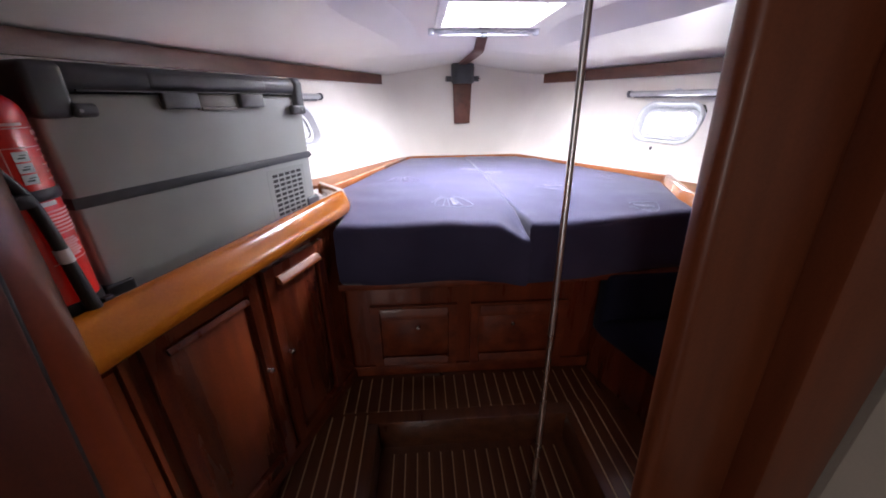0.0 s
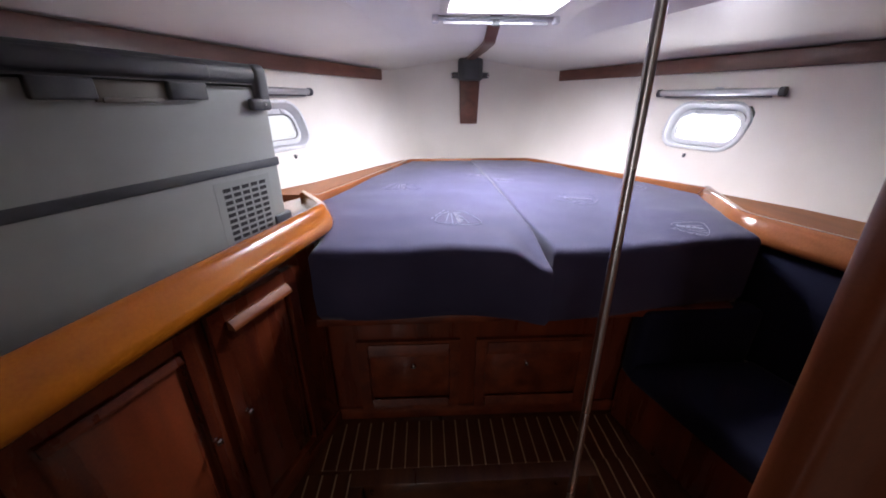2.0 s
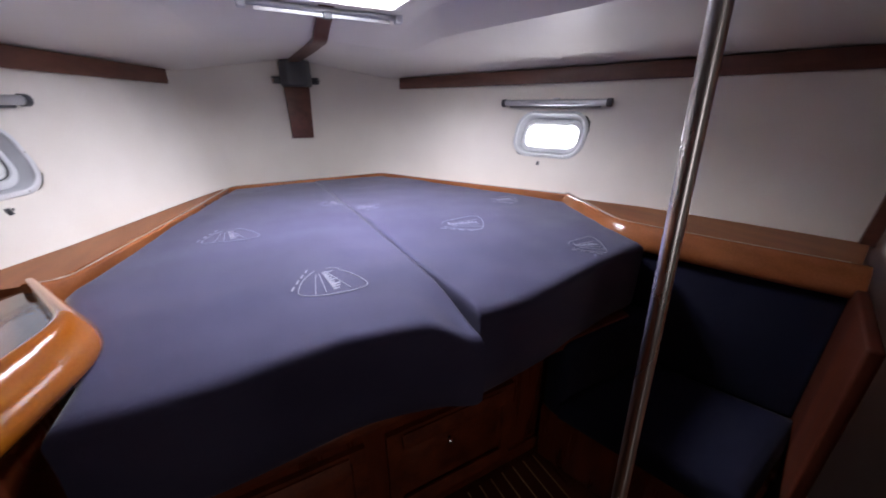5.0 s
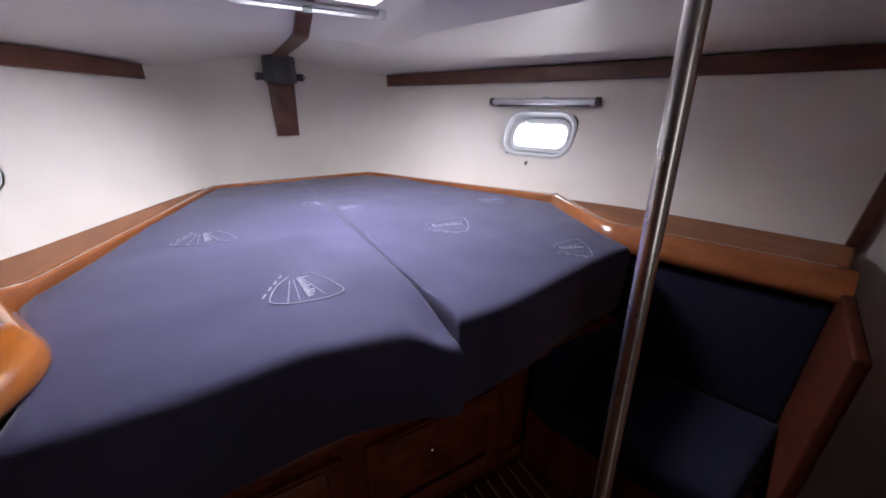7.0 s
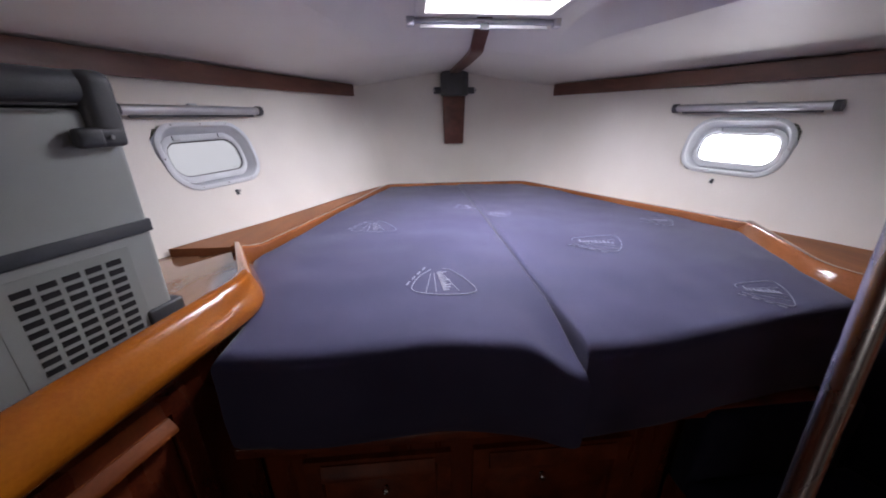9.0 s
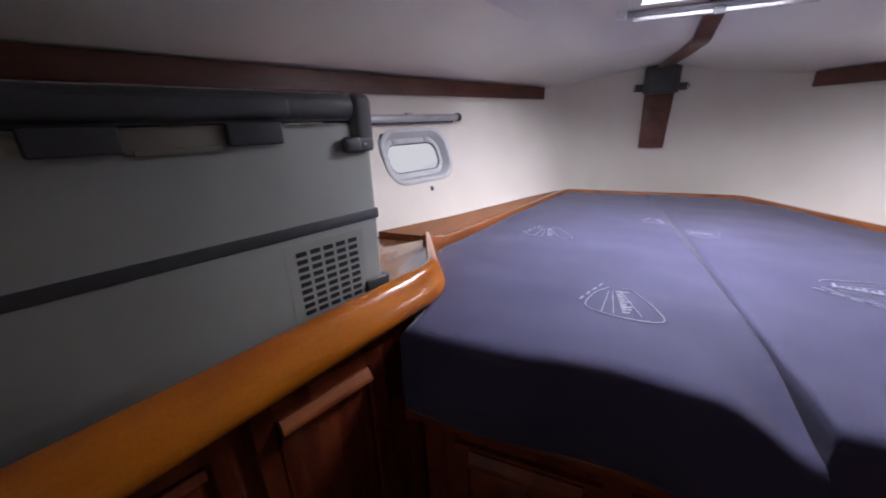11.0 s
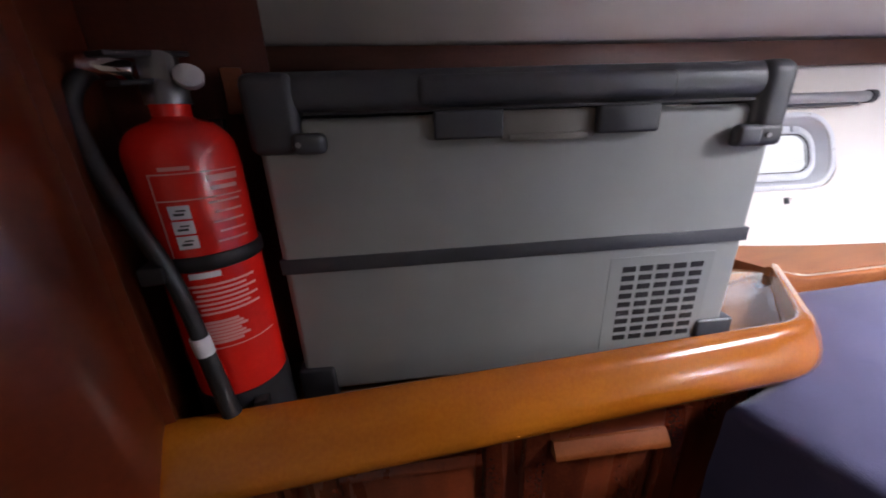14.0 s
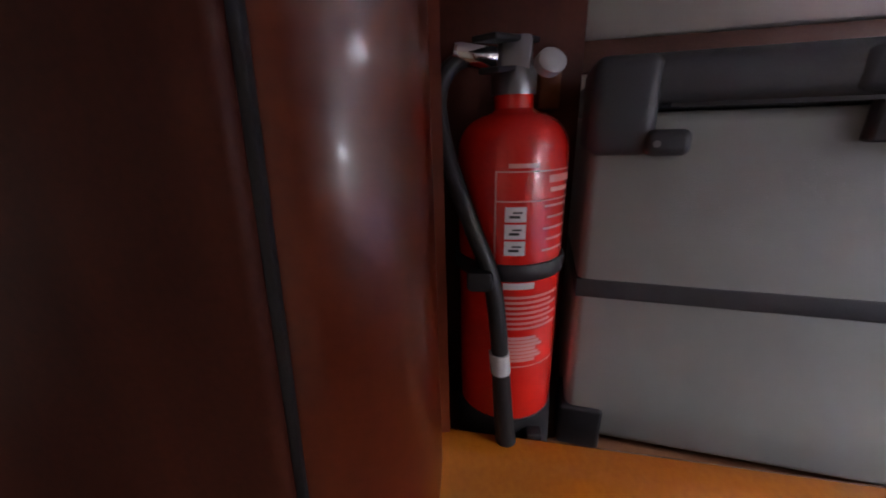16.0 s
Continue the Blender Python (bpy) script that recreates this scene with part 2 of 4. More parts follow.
def stadium(k, hw, hh, r=None):
    """k points round a rectangle with well rounded corners, the same number to each corner."""
    r = 0.78 * hh if r is None else r
    out = []
    for cx, cy, a0 in ((hw - r, hh - r, 0), (r - hw, hh - r, 90), (r - hw, r - hh, 180), (hw - r, r - hh, 270)):
        for i in range(k // 4):
            a = radians(a0 + 90 * i / (k // 4 - 1))
            out.append((cx + r * math.cos(a), cy + r * math.sin(a)))
    return out


def stadium_reach(c, s, hw, hh, r):
    """How far from the middle the rounded rectangle's edge lies towards (c, s)."""
    lo, hi = 0.0, 3.0
    for _ in range(40):
        m = (lo + hi) / 2
        px, py = max(abs(c * m) - (hw - r), 0.0), max(abs(s * m) - (hh - r), 0.0)
        lo, hi = (m, hi) if math.hypot(px, py) < r else (lo, m)
    return lo


def wall_point(side, y, z, off=0.0):
    """A point on the inner face of the hull; off is measured into the cabin."""
    return Vector((XC + side * (half(y, z) - off * 0.93), y - off * 0.37, z))


def hull_wall(name, side):
    bm = bmesh.new()
    z0, z1, k = -0.1, 1.95, 32
    ya, yb = PORT_Y - 0.32, PORT_Y + 0.32
    za, zb = PORT_Z - 0.2, PORT_Z + 0.2

    def quad(y0, y1, c0, c1):
        ny, nz = max(1, round((y1 - y0) / 0.08)), max(1, round((c1 - c0) / 0.08))
        if y0 == ya:
            ny = 8
        for i in range(ny):
            for j in range(nz):
                a, b = y0 + (y1 - y0) * i / ny, y0 + (y1 - y0) * (i + 1) / ny
                c, d = c0 + (c1 - c0) * j / nz, c0 + (c1 - c0) * (j + 1) / nz
                bm.faces.new([bm.verts.new(wall_point(side, y, z)) for y, z in ((a, c), (b, c), (b, d), (a, d))])

    for a, b in ((-1.5, ya), (yb, 3.94)):
        for c, d in ((z0, za), (za, zb), (zb, z1)):
            quad(a, b, c, d)
    quad(ya, yb, z0, za)
    quad(ya, yb, zb, z1)
    outer = [(-0.32 + 0.08 * i, -0.2) for i in range(8)] + [(0.32, -0.2 + 0.08 * i) for i in range(5)]
    outer += [(-p, -q) for p, q in outer]
    inner = []
    for p, q in outer:
        g = stadium_reach(p, q, 0.221, 0.131, 0.102)
        inner.append((p * g, q * g))
    k = len(outer)
    vi = [bm.verts.new(wall_point(side, PORT_Y + p, PORT_Z + q)) for p, q in inner]
    vo = [bm.verts.new(wall_point(side, PORT_Y + p, PORT_Z + q)) for p, q in outer]
    for i in range(k):
        j = (i + 1) % k
        bm.faces.new((vi[i], vi[j], vo[j], vo[i]))
    bmesh.ops.remove_doubles(bm, verts=bm.verts, dist=0.0005)
    bmesh.ops.recalc_face_normals(bm, faces=bm.faces)
    ob = part(name, bm, LINING, None, angle=60)
    me = ob.data
    out = []
    for v in me.vertices:
        g = Vector((side, 0.3665 + 0.0636 * (v.co.y - 2.3), -0.40)).normalized()
        out.append(g if me.polygons[0].normal.dot(g) > 0 else -g)
    me.normals_split_custom_set_from_vertices(out)
    so = ob.modifiers.new("thickness", "SOLIDIFY")
    so.thickness, so.use_rim = 0.045, False
    up = ob.data.polygons[0].normal.x * side
    so.offset = 1.0 if up > 0 else -1.0
    return tagged(ob, "cream lined hull side with an oval opening", "wall", kind="structure")


hull_wall("wall_port", -1)
hull_wall("wall_starboard", 1)

# rounded bow end of the cabin
bm = bmesh.new()
FRONT = 4.22
rows = []
for z in [-0.1 + 2.06 * i / 16 for i in range(17)]:
    h0 = half(3.94, z)
    h1 = max(0.1, half(FRONT, z))
    row = []
    for i in range(13):
        t = i / 12
        a, b, c = Vector((XC - h0, 3.94)), Vector((XC - h1, FRONT)), Vector((XC - h1 * 0.40, FRONT))
        row.append(a * (1 - t) ** 2 + b * 2 * t * (1 - t) + c * t * t)
    row = row[:] + [Vector((2 * XC - q.x, q.y)) for q in row[::-1]]
    rows.append([bm.verts.new((q.x, q.y, z)) for q in row])
for a, b in zip(rows, rows[1:]):
    for i in range(len(a) - 1):
        bm.faces.new((a[i], a[i + 1], b[i + 1], b[i]))
ob = part("wall_bow", bm, LINING)
so = ob.modifiers.new("thickness", "SOLIDIFY")
so.use_rim = False
so.thickness, so.offset = 0.04, (1.0 if ob.data.polygons[200].normal.y > 0 else -1.0)
tagged(ob, "cream lined rounded bow end of the cabin", "wall", kind="structure")


# ---- ceiling, with the raised coachroof and the hatch opening ----
def crown(y):
    return table(y, (-1.6, 2.6, 2.88, 3.12, 4.3), (2.01, 2.01, 2.005, 1.958, 1.958))


def brim_at(y):
    return table(y, (-1.0, 1.0, 2.0, 3.15, 4.4), (0.86, 0.84, 0.77, 0.52, 0.40))


def deckhead(x, y):
    u = abs(x - XC)
    edge = half(y, 1.79)
    side = 1.782 + (crown(y) - 0.075 - 1.782) * (1 - (u / edge) ** 2) ** 0.8 if u < edge else 1.782
    brim = brim_at(y)
    depth = table(y, (2.15, 2.6, 2.88, 3.12), (0.095, 0.052, 0.046, 0.0))
    depth += (0.095 * min(1.0, max(0.0, (3.12 - y) / 0.4)) - depth) * ease(u, 0.29, brim - 0.15)
    raised = side + depth * min(1.0, max(0.0, (brim - u) / 0.13)) + 0.02 * (1 - ease(u, 0.0, brim))
    return raised if u < brim else side


bm = bmesh.new()
ys = [-1.62, -1.2, -0.8, -0.4, 0.0, 0.3, 0.6, 0.9, 1.2, 1.4, 1.6, 1.8, 1.92, 2.04, 2.16, 2.26, 2.36, 2.46, 2.56, 2.66, 2.76, 2.86, 2.96, 3.06, 3.14, 3.2, 3.3, 3.45, 3.6, 3.75, 3.9, 4.05, 4.2, 4.35]


def columns(y):
    b = brim_at(y)
    e = half(y, 1.79) + 0.12
    c = min(0.28, b - 0.17)
    inner = [0.0, c * 0.36, c * 0.72, c, (c + b - 0.15) / 2, b - 0.15, b - 0.13, b - 0.065, b - 0.004, b + 0.001]
    return inner + [b + (e - b) * k / 10 for k in range(1, 11)]


grid = {}
for j, y in enumerate(ys):
    cols = columns(y)
    row = [XC - u for u in cols[:0:-1]] + [XC + u for u in cols]
    for i, x in enumerate(row):
        grid[i, j] = bm.verts.new((x, y, deckhead(x, y)))
NC = len(row)
for i in range(NC - 1):
    for j in range(len(ys) - 1):
        xm = (grid[i, j].co.x + grid[i + 1, j].co.x) / 2
        if HATCH[0] < xm < HATCH[1] and HATCH[2] - 0.01 < ys[j] < HATCH[3] - 0.01:
            continue
        bm.faces.new((grid[i, j], grid[i + 1, j], grid[i + 1, j + 1], grid[i, j + 1]))
bmesh.ops.recalc_face_normals(bm, faces=bm.faces)
ob = part("ceiling", bm, DECKHEAD, angle=28)
so = ob.modifiers.new("thickness", "SOLIDIFY")
so.use_rim = False
so.thickness, so.offset = 0.04, (1.0 if ob.data.polygons[0].normal.z > 0 else -1.0)
tagged(ob, "white moulded ceiling with a raised coachroof", "ceiling", kind="structure")

# ---- floor: sunken well with a raised sole round it ----
WELL = (-0.625, 0.275, 1.43)     # left, right and front edge of the well
UP = 0.165
floor = tagged(part("floor", box(-1.3, 1.35, -1.6, WELL[2], -0.06, -0.004), SOLE_WOOD), "dark teak cabin floor with pale inlay strips", "floor", kind="structure")
sole = tagged(part("floor_raised", join(box(-1.12, 1.20, WELL[2], 1.9, -0.05, UP - 0.004, 0.006), box(-1.20, WELL[0], 0.79, WELL[2], -0.05, UP - 0.004, 0.006), box(WELL[1], 1.25, 0.79, WELL[2], -0.05, UP - 0.004, 0.006)), SOLE_WOOD),
              "raised dark teak floor round the well with pale strips", "floor", kind="structure")

# ---- aft bulkhead, jamb, passage ----
BY = 0.79
bulk = tagged(part("wall_aft_starboard", box(0.638, 1.95, BY - 0.05, BY - 0.01, -0.1, 2.0), MAHOGANY), "dark mahogany bulkhead", "wall", kind="structure")
bulk = tagged(part("wall_aft_port", box(-2.1, -1.06, BY - 0.06, BY - 0.02, -0.1, 2.0), PILLAR_SHADED), "dark mahogany bulkhead behind the extinguisher", "wall", kind="structure")
# Added panel: covers the pale lining with dark where shade lies.
tagged(part("wall_dark_panel", box(-1.26, -1.225, BY - 0.02, 0.985, 1.10, 1.80, 0.003), SHADED_WOOD), "added panel behind the extinguisher, mahogany darkened for shade", "wall", kind="structure")
jamb = thing("door_jamb", "varnished mahogany door post with rounded edge", "door post", kind="structure")
jamb.matrix_world = Matrix.Translation((0, 0, 1.15)) @ Matrix.Rotation(radians(-3.4), 4, "Y") @ Matrix.Translation((0, 0, -1.15))
part("post", box(0.200, 0.46, 0.84, 0.91, -0.03, 2.03, 0.028, 6), POST_LIT, jamb)
part("panel", box(0.445, 0.66, BY - 0.03, 0.90, -0.03, 2.03, 0.01, 2), POST_LIT, jamb)
tagged(part("wall_passage_starboard", box(0.638, 0.68, -1.6, BY - 0.02, 0.0, 2.0), PANEL_WHITE), "white laminate passage wall", "wall", kind="structure")
# Unseen bulkhead; its opening is placed to suit the fill lamp.
tagged(part("wall_stern", join(box(-2.6, -1.20, -1.64, -1.58, -0.16, 2.10), box(-0.74, 2.7, -1.64, -1.58, -0.16, 2.10), box(-1.20, -0.74, -1.64, -1.58, 1.92, 2.10)), MAHOGANY), "dark mahogany bulkhead, unseen, with an opening for the aft lamp", "wall", kind="structure")
# Added walls, out of view, that block sky light behind the opening.
tagged(part("wall_light_block", join(box(-1.7, 1.8, -3.24, -3.20, -0.16, 2.10), box(-1.74, -1.70, -3.24, -1.64, -0.16, 2.10), box(1.80, 1.84, -3.24, -1.64, -0.16, 2.10), box(-1.7, 1.8, -3.20, -1.64, 2.06, 2.10)), MAHOGANY), "plain unseen mahogany walls added to keep sky light out", "wall", kind="structure")
# Added sheet under the hull, out of view, against sky light from below.
BILGE_Y = (-1.60, -1.0, 0.0, 1.0, 2.0, 3.0, 3.6, 3.94, 4.26)
bilge = [(XC + max(0.16, half(y, -0.1) + 0.05), y) for y in BILGE_Y]
bilge += [(2 * XC - x, y) for x, y in bilge[::-1]]
tagged(part("floor_light_block", join(prism(bilge, -0.16, -0.085), box(-1.74, 1.84, -3.24, -1.64, -0.16, -0.085)), SHADED_WOOD), "dark unseen underfloor added to keep sky light out", "floor", kind="structure")
# Unseen fill lamp, added for light from aft.
window_lamp("aft_fill_lamp", look((-0.97, -1.60, 1.25), (-0.55, 0.0, 1.1)), 0.44, 1.3, AFT_FILL, (1.0, 0.95, 0.90))
# Leaf is darkened and turned slightly aft, away from the hatch light.
door = thing("door_1", "mahogany door beside the pillar, darkened and turned from the light", "door", kind="structure")
door.matrix_world = pose(-0.926, 0.556, 0.0, -3, 0, -6)
leaf = part("leaf", box(-0.037, 0.0, -0.64, 0.0, 0.02, 1.95, 0.010, 4), SHADED_WOOD, door)
# Added black strip: draws the shade of the gap beside the pillar.
part("gap_shade", box(-0.033, -0.010, -0.001, 0.008, 0.03, 1.94, 0.002), BLACK, door, "black strip standing in for the dark door gap")
tagged(part("wall_passage_port", box(-1.24, -1.20, -1.6, 0.03, 0.0, 2.0), MAHOGANY), "mahogany passage wall", "wall", kind="structure")
# rounded corner pillar between passage and cabin
PIL = []
for i in range(17):
    a = radians(-30 + 128 * i / 16)
    PIL.append((-1.045 + 0.112 * math.cos(a), 0.640 + 0.118 * math.sin(a)))
pillar = part("corner_pillar", prism([(-1.06, 0.585)] + PIL + [(-1.08, 0.757), (-1.08, 0.70)], 0.0, 2.0, 0.0), PILLAR_SHADED, None, angle=50)
tagged(pillar, "rounded glossy mahogany corner pillar", "pillar", kind="structure")

# ---- windows ----
def wall_frame(side, y, z, off=0.0):
    """Axes on the hull: x along it, y up it, z into the cabin."""
    p = wall_point(side, y, z)
    t = (wall_point(side, y - side * 0.05, z) - wall_point(side, y + side * 0.05, z)).normalized()
    v = (wall_point(side, y, z + 0.05) - wall_point(side, y, z - 0.05)).normalized()
    n = t.cross(v).normalized()
    v = n.cross(t).normalized()
    m = Matrix((t, v, n)).transposed().to_4x4()
    m.translation = p + n * off
    return m


def ring(ow, oh, iw, ih, z0, z1, taper=0.0, k=48):
    """A rounded-rectangle ring; its hole narrows by taper towards z0."""
    bm = bmesh.new()
    loops = []
    for w, h, z in ((ow, oh, z0), (ow, oh, z1 - 0.003), (ow - 0.004, oh - 0.004, z1), (iw + 0.003, ih + 0.003, z1), (iw, ih, z1 - 0.003), (iw - taper, ih - taper, z0)):
        loops.append([bm.verts.new((a, b, z)) for a, b in stadium(k, w, h)])
    for a, b in zip(loops, loops[1:] + loops[:1]):
        for i in range(k):
            bm.faces.new((a[i], a[(i + 1) % k], b[(i + 1) % k], b[i]))
    return bm


def portlight(name, side, label):
    m = wall_frame(side, PORT_Y, PORT_Z, 0.0)
    win = thing(name, label, "window", m=m, kind="structure")
    part("outer_frame", ring(0.232, 0.142, 0.212, 0.123, -0.002, 0.010), FLANGE_PAINT, win, "pale grey painted flange")
    part("reveal", ring(0.220, 0.130, 0.212, 0.123, -0.050, 0.004, 0.024), FRAME_GREY, win, "grey sloping reveal")
    sash = part("sash", ring(0.194, 0.103, 0.175, 0.075, -0.048, -0.028, 0.004), FLANGE_PAINT, win, "hinged pale grey sash")
    part("gasket", ring(0.176, 0.076, 0.170, 0.070, -0.040, -0.034), BLACK, sash, "thin black gasket")
    for a in (-0.11, 0.11):
        part("hinge", box(a - 0.016, a + 0.016, 0.078, 0.100, -0.030, -0.020, 0.003), FRAME_GREY, sash, "small grey hinge")
    bm = bmesh.new()
    lo = [bm.verts.new((a, b, -0.036)) for a, b in stadium(48, 0.177, 0.077)]
    hi = [bm.verts.new((a, b, -0.030)) for a, b in stadium(48, 0.177, 0.077)]
    bm.faces.new(lo[::-1])
    bm.faces.new(hi)
    for i in range(48):
        bm.faces.new((lo[i], lo[(i + 1) % 48], hi[(i + 1) % 48], hi[i]))
    pane = part("pane", bm, PANE, win, "clear acrylic pane")
    pane.visible_shadow = False
    for a, b in ((-0.13, 0.132), (0.0, 0.132), (0.13, 0.132), (-0.13, -0.132), (0.0, -0.132), (0.13, -0.132), (-0.222, 0.0), (0.222, 0.0)):
        part("screw", moved(lathe([(0.0035, 0), (0.0035, 0.0012), (0.002, 0.002)], 10), Matrix.Translation((a, b, 0.009))), CHROME, win)
    window_lamp("portlight_daylight", m @ pose(0, 0, -0.075, 0, 180, 0) @ pose(0, 0, 0, 0, 180, 0) @ pose(0, 0, 0, 180, 0, 0), 0.40, 0.20, PORT_WATTS if side < 0 else STBD_WATTS, (0.93, 0.96, 1.0))
    return win


portlight("window_1", -1, "rounded alloy portlight with a bright clear pane")
portlight("window_2", 1, "rounded alloy portlight with a bright clear pane")

x0, x1, y0, y1 = HATCH
hz = deckhead(x0, 2.6) + 0.0
hatch = thing("hatch", "square roof hatch with milky pane glowing with daylight", "hatch", kind="structure")
part("frame", join(box(x0 - 0.045, x1 + 0.045, y1, y1 + 0.045, hz - 0.012, hz + 0.17, 0.006), box(x0 - 0.045, x1 + 0.045, y0 - 0.045, y0, hz - 0.012, hz + 0.17, 0.006),
                   box(x0 - 0.045, x0, y0, y1, hz - 0.012, hz + 0.17, 0.006), box(x1, x1 + 0.045, y0, y1, hz - 0.012, hz + 0.17, 0.006)), DECKHEAD, hatch, "white moulded hatch surround")
part("sash", join(box(x0, x1, y1 - 0.022, y1, hz + 0.045, hz + 0.085, 0.004), box(x0, x1, y0, y0 + 0.022, hz + 0.045, hz + 0.085, 0.004),
                  box(x0, x0 + 0.022, y0 + 0.022, y1 - 0.022, hz + 0.045, hz + 0.085, 0.004), box(x1 - 0.022, x1, y0 + 0.022, y1 - 0.022, hz + 0.045, hz + 0.085, 0.004)), ALLOY, hatch, "aluminium sash")
pane = part("pane", box(x0 + 0.02, x1 - 0.02, y0 + 0.02, y1 - 0.02, hz + 0.066, hz + 0.074), PANE_MILK, hatch, "milky acrylic pane")
pane.visible_shadow = False
for dx in (-0.14, 0.14):
    part("handle", moved(lathe([(0.012, 0), (0.012, 0.012), (0.008, 0.018)], 16), Matrix.Translation((XC + dx, y1 - 0.06, hz + 0.048))), DARK_PLASTIC, hatch, "small dark latch knob")
window_lamp("hatch_daylight", look((XC, (y0 + y1) / 2, hz + 0.175), (XC - 0.45, (y0 + y1) / 2 + 0.40, 0)), 0.54, 0.54, HATCH_POWER, (0.90, 0.93, 1.0))

# roller blind across the hatch
BL_Y, BL_Z = 2.845, 1.972
blind = thing("hatch_blind", "slim grey roller blind bar under the hatch", "blind")
part("tube", tube([(XC - 0.325, BL_Y, BL_Z), (XC + 0.325, BL_Y, BL_Z)], 0.013), ALLOY, blind)
part("pull_bar", box(XC - 0.30, XC + 0.30, BL_Y - 0.008, BL_Y + 0.006, BL_Z - 0.030, BL_Z - 0.013, 0.003), ALLOY, blind)
for s in (-1, 1):
    part("end_bracket", join(box(XC + s * 0.345 - 0.018, XC + s * 0.345 + 0.018, BL_Y - 0.022, BL_Y + 0.022, BL_Z - 0.024, BL_Z + 0.018, 0.007, 3), box(XC + s * 0.345 - 0.012, XC + s * 0.345 + 0.012, BL_Y - 0.012, BL_Y + 0.012, BL_Z + 0.01, BL_Z + 0.06, 0.003)), FRAME_GREY, blind, "grey plastic end bracket")
part("catch", box(XC - 0.02, XC + 0.02, BL_Y - 0.016, BL_Y + 0.01, BL_Z - 0.036, BL_Z - 0.008, 0.004), DARK_PLASTIC, blind)


def side_blind(side):
    ob = thing("portlight_blind", "rolled blind tube mounted above the portlight", "blind", group="portlight blinds")
    a, b = wall_point(side, 2.385, 1.592, 0.034), wall_point(side, 2.985, 1.592, 0.034)
    d = (b - a).normalized()
    part("tube", tube([a, b], 0.019, 16), ALLOY, ob)
    part("slot_bar", tube([a - Vector((0, 0, 0.021)) + d * 0.03, b - Vector((0, 0, 0.021)) - d * 0.03], 0.007, 8), DARK_PLASTIC, ob, "dark lower bar")
    for q, s in ((a, -1), (b, 1)):
        part("end_cap", tube([q, q + d * s * 0.024], 0.023, 16), DARK_PLASTIC, ob, "dark end cap")
    mid = (a + b) / 2
    w = wall_frame(side, mid.y, 1.60)
    part("bracket", moved(box(-0.02, 0.02, -0.035, 0.012, -0.002, 0.03, 0.004), w), FRAME_GREY, ob)
    return ob


side_blind(-1)
side_blind(1)
for side in (-1, 1):
    m = wall_frame(side, 2.65, 1.24)
    hook = thing("blind_hook", "tiny metal blind hook screwed to the lining", "hook", group="blind hooks", m=m)
    part("plate", box(-0.009, 0.009, -0.012, 0.012, 0, 0.005, 0.002), DARK_PLASTIC, hook)
    part("peg", moved(lathe([(0.003, 0), (0.003, 0.012), (0.005, 0.014)], 10), Matrix.Translation((0, 0.003, 0.004))), CHROME, hook)

# ---- wooden trim under the deckhead ----
for side in (-1, 1):
    pts = [wall_point(side, y, 1.705, 0.0) for y in (0.80, 1.2, 1.6, 2.0, 2.4, 2.8, 3.2, 3.6, 3.94)]
    prof = rounded_profile(0.022, 0.083, 0.004, 2) if side < 0 else [(-a, b) for a, b in rounded_profile(0.022, 0.083, 0.004, 2)]
    if side > 0:
        pts = pts[::-1]
        prof = rounded_profile(0.022, 0.083, 0.004, 2)
    tagged(part("trim", sweep([(p.x, p.y, p.z) for p in pts], prof), TRIM_WOOD), "dark wooden strip along the top of the hull lining", "trim", kind="structure")

# ---- centre strip, knee and tongue at the bow ----
brace = thing("bow_brace", "dark wooden ceiling strip, knee and hanging tongue at the bow", "wooden brace")
path = [(0.055, 2.86, 0.010), (0.057, 2.94, 0.010), (0.059, 3.04, 0.010), (0.061, 3.12, 0.010), (0.065, 3.30, 0.010), (0.066, 3.48, 0.012), (0.060, 3.70, 0.014), (0.055, 3.95, 0.016), (0.055, 4.10, 0.020)]
path = smooth_path([(x, y, deckhead(x, y) - d) for x, y, d in path] + [(0.055, 4.17, 1.80)], 5)
bm = bmesh.new()
rings = []
for i, p in enumerate(path):
    d = (path[min(i + 1, len(path) - 1)] - path[max(i - 1, 0)]).normalized()
    side = Vector((1, 0, 0))
    nn = side.cross(d).normalized()
    rings.append([bm.verts.new(p + side * a + nn * b) for a, b in ((-0.036, -0.01), (0.036, -0.01), (0.036, 0.012), (-0.036, 0.012))])
for a, b in zip(rings, rings[1:]):
    for k in range(4):
        bm.faces.new((a[k], a[(k + 1) % 4], b[(k + 1) % 4], b[k]))
bm.faces.new(rings[0][::-1])
bm.faces.new(rings[-1])
part("ceiling_strip", bm, TRIM_WOOD, brace)
part("tongue", moved(prism([(-0.082, -0.50), (0.082, -0.50), (0.100, 0.0), (-0.100, 0.0)], -0.012, 0.012, 0.003, 2), pose(0.064, 4.19, 1.832, 90, 0, 0)), TRIM_WOOD, brace)
part("knee", join(prism([(-0.05, 4.20), (-0.05, 4.14), (0.0, 4.07), (0.13, 4.07), (0.18, 4.14), (0.18, 4.20)], 1.715, 1.90, 0.02, 3), box(-0.11, 0.24, 4.165, 4.21, 1.735, 1.785, 0.012, 3)), DARK_PLASTIC, brace, "dark metal knee fitting")
for dx in (-0.155, 0.185):
    part("bolt", moved(lathe([(0.014, 0), (0.014, 0.012), (0.008, 0.02)], 12), pose(XC + dx, 4.17, 1.76, 90, 0, 0)), CHROME, brace)

# ---- shelves and berth platform ----
SHELF_Z = 1.112



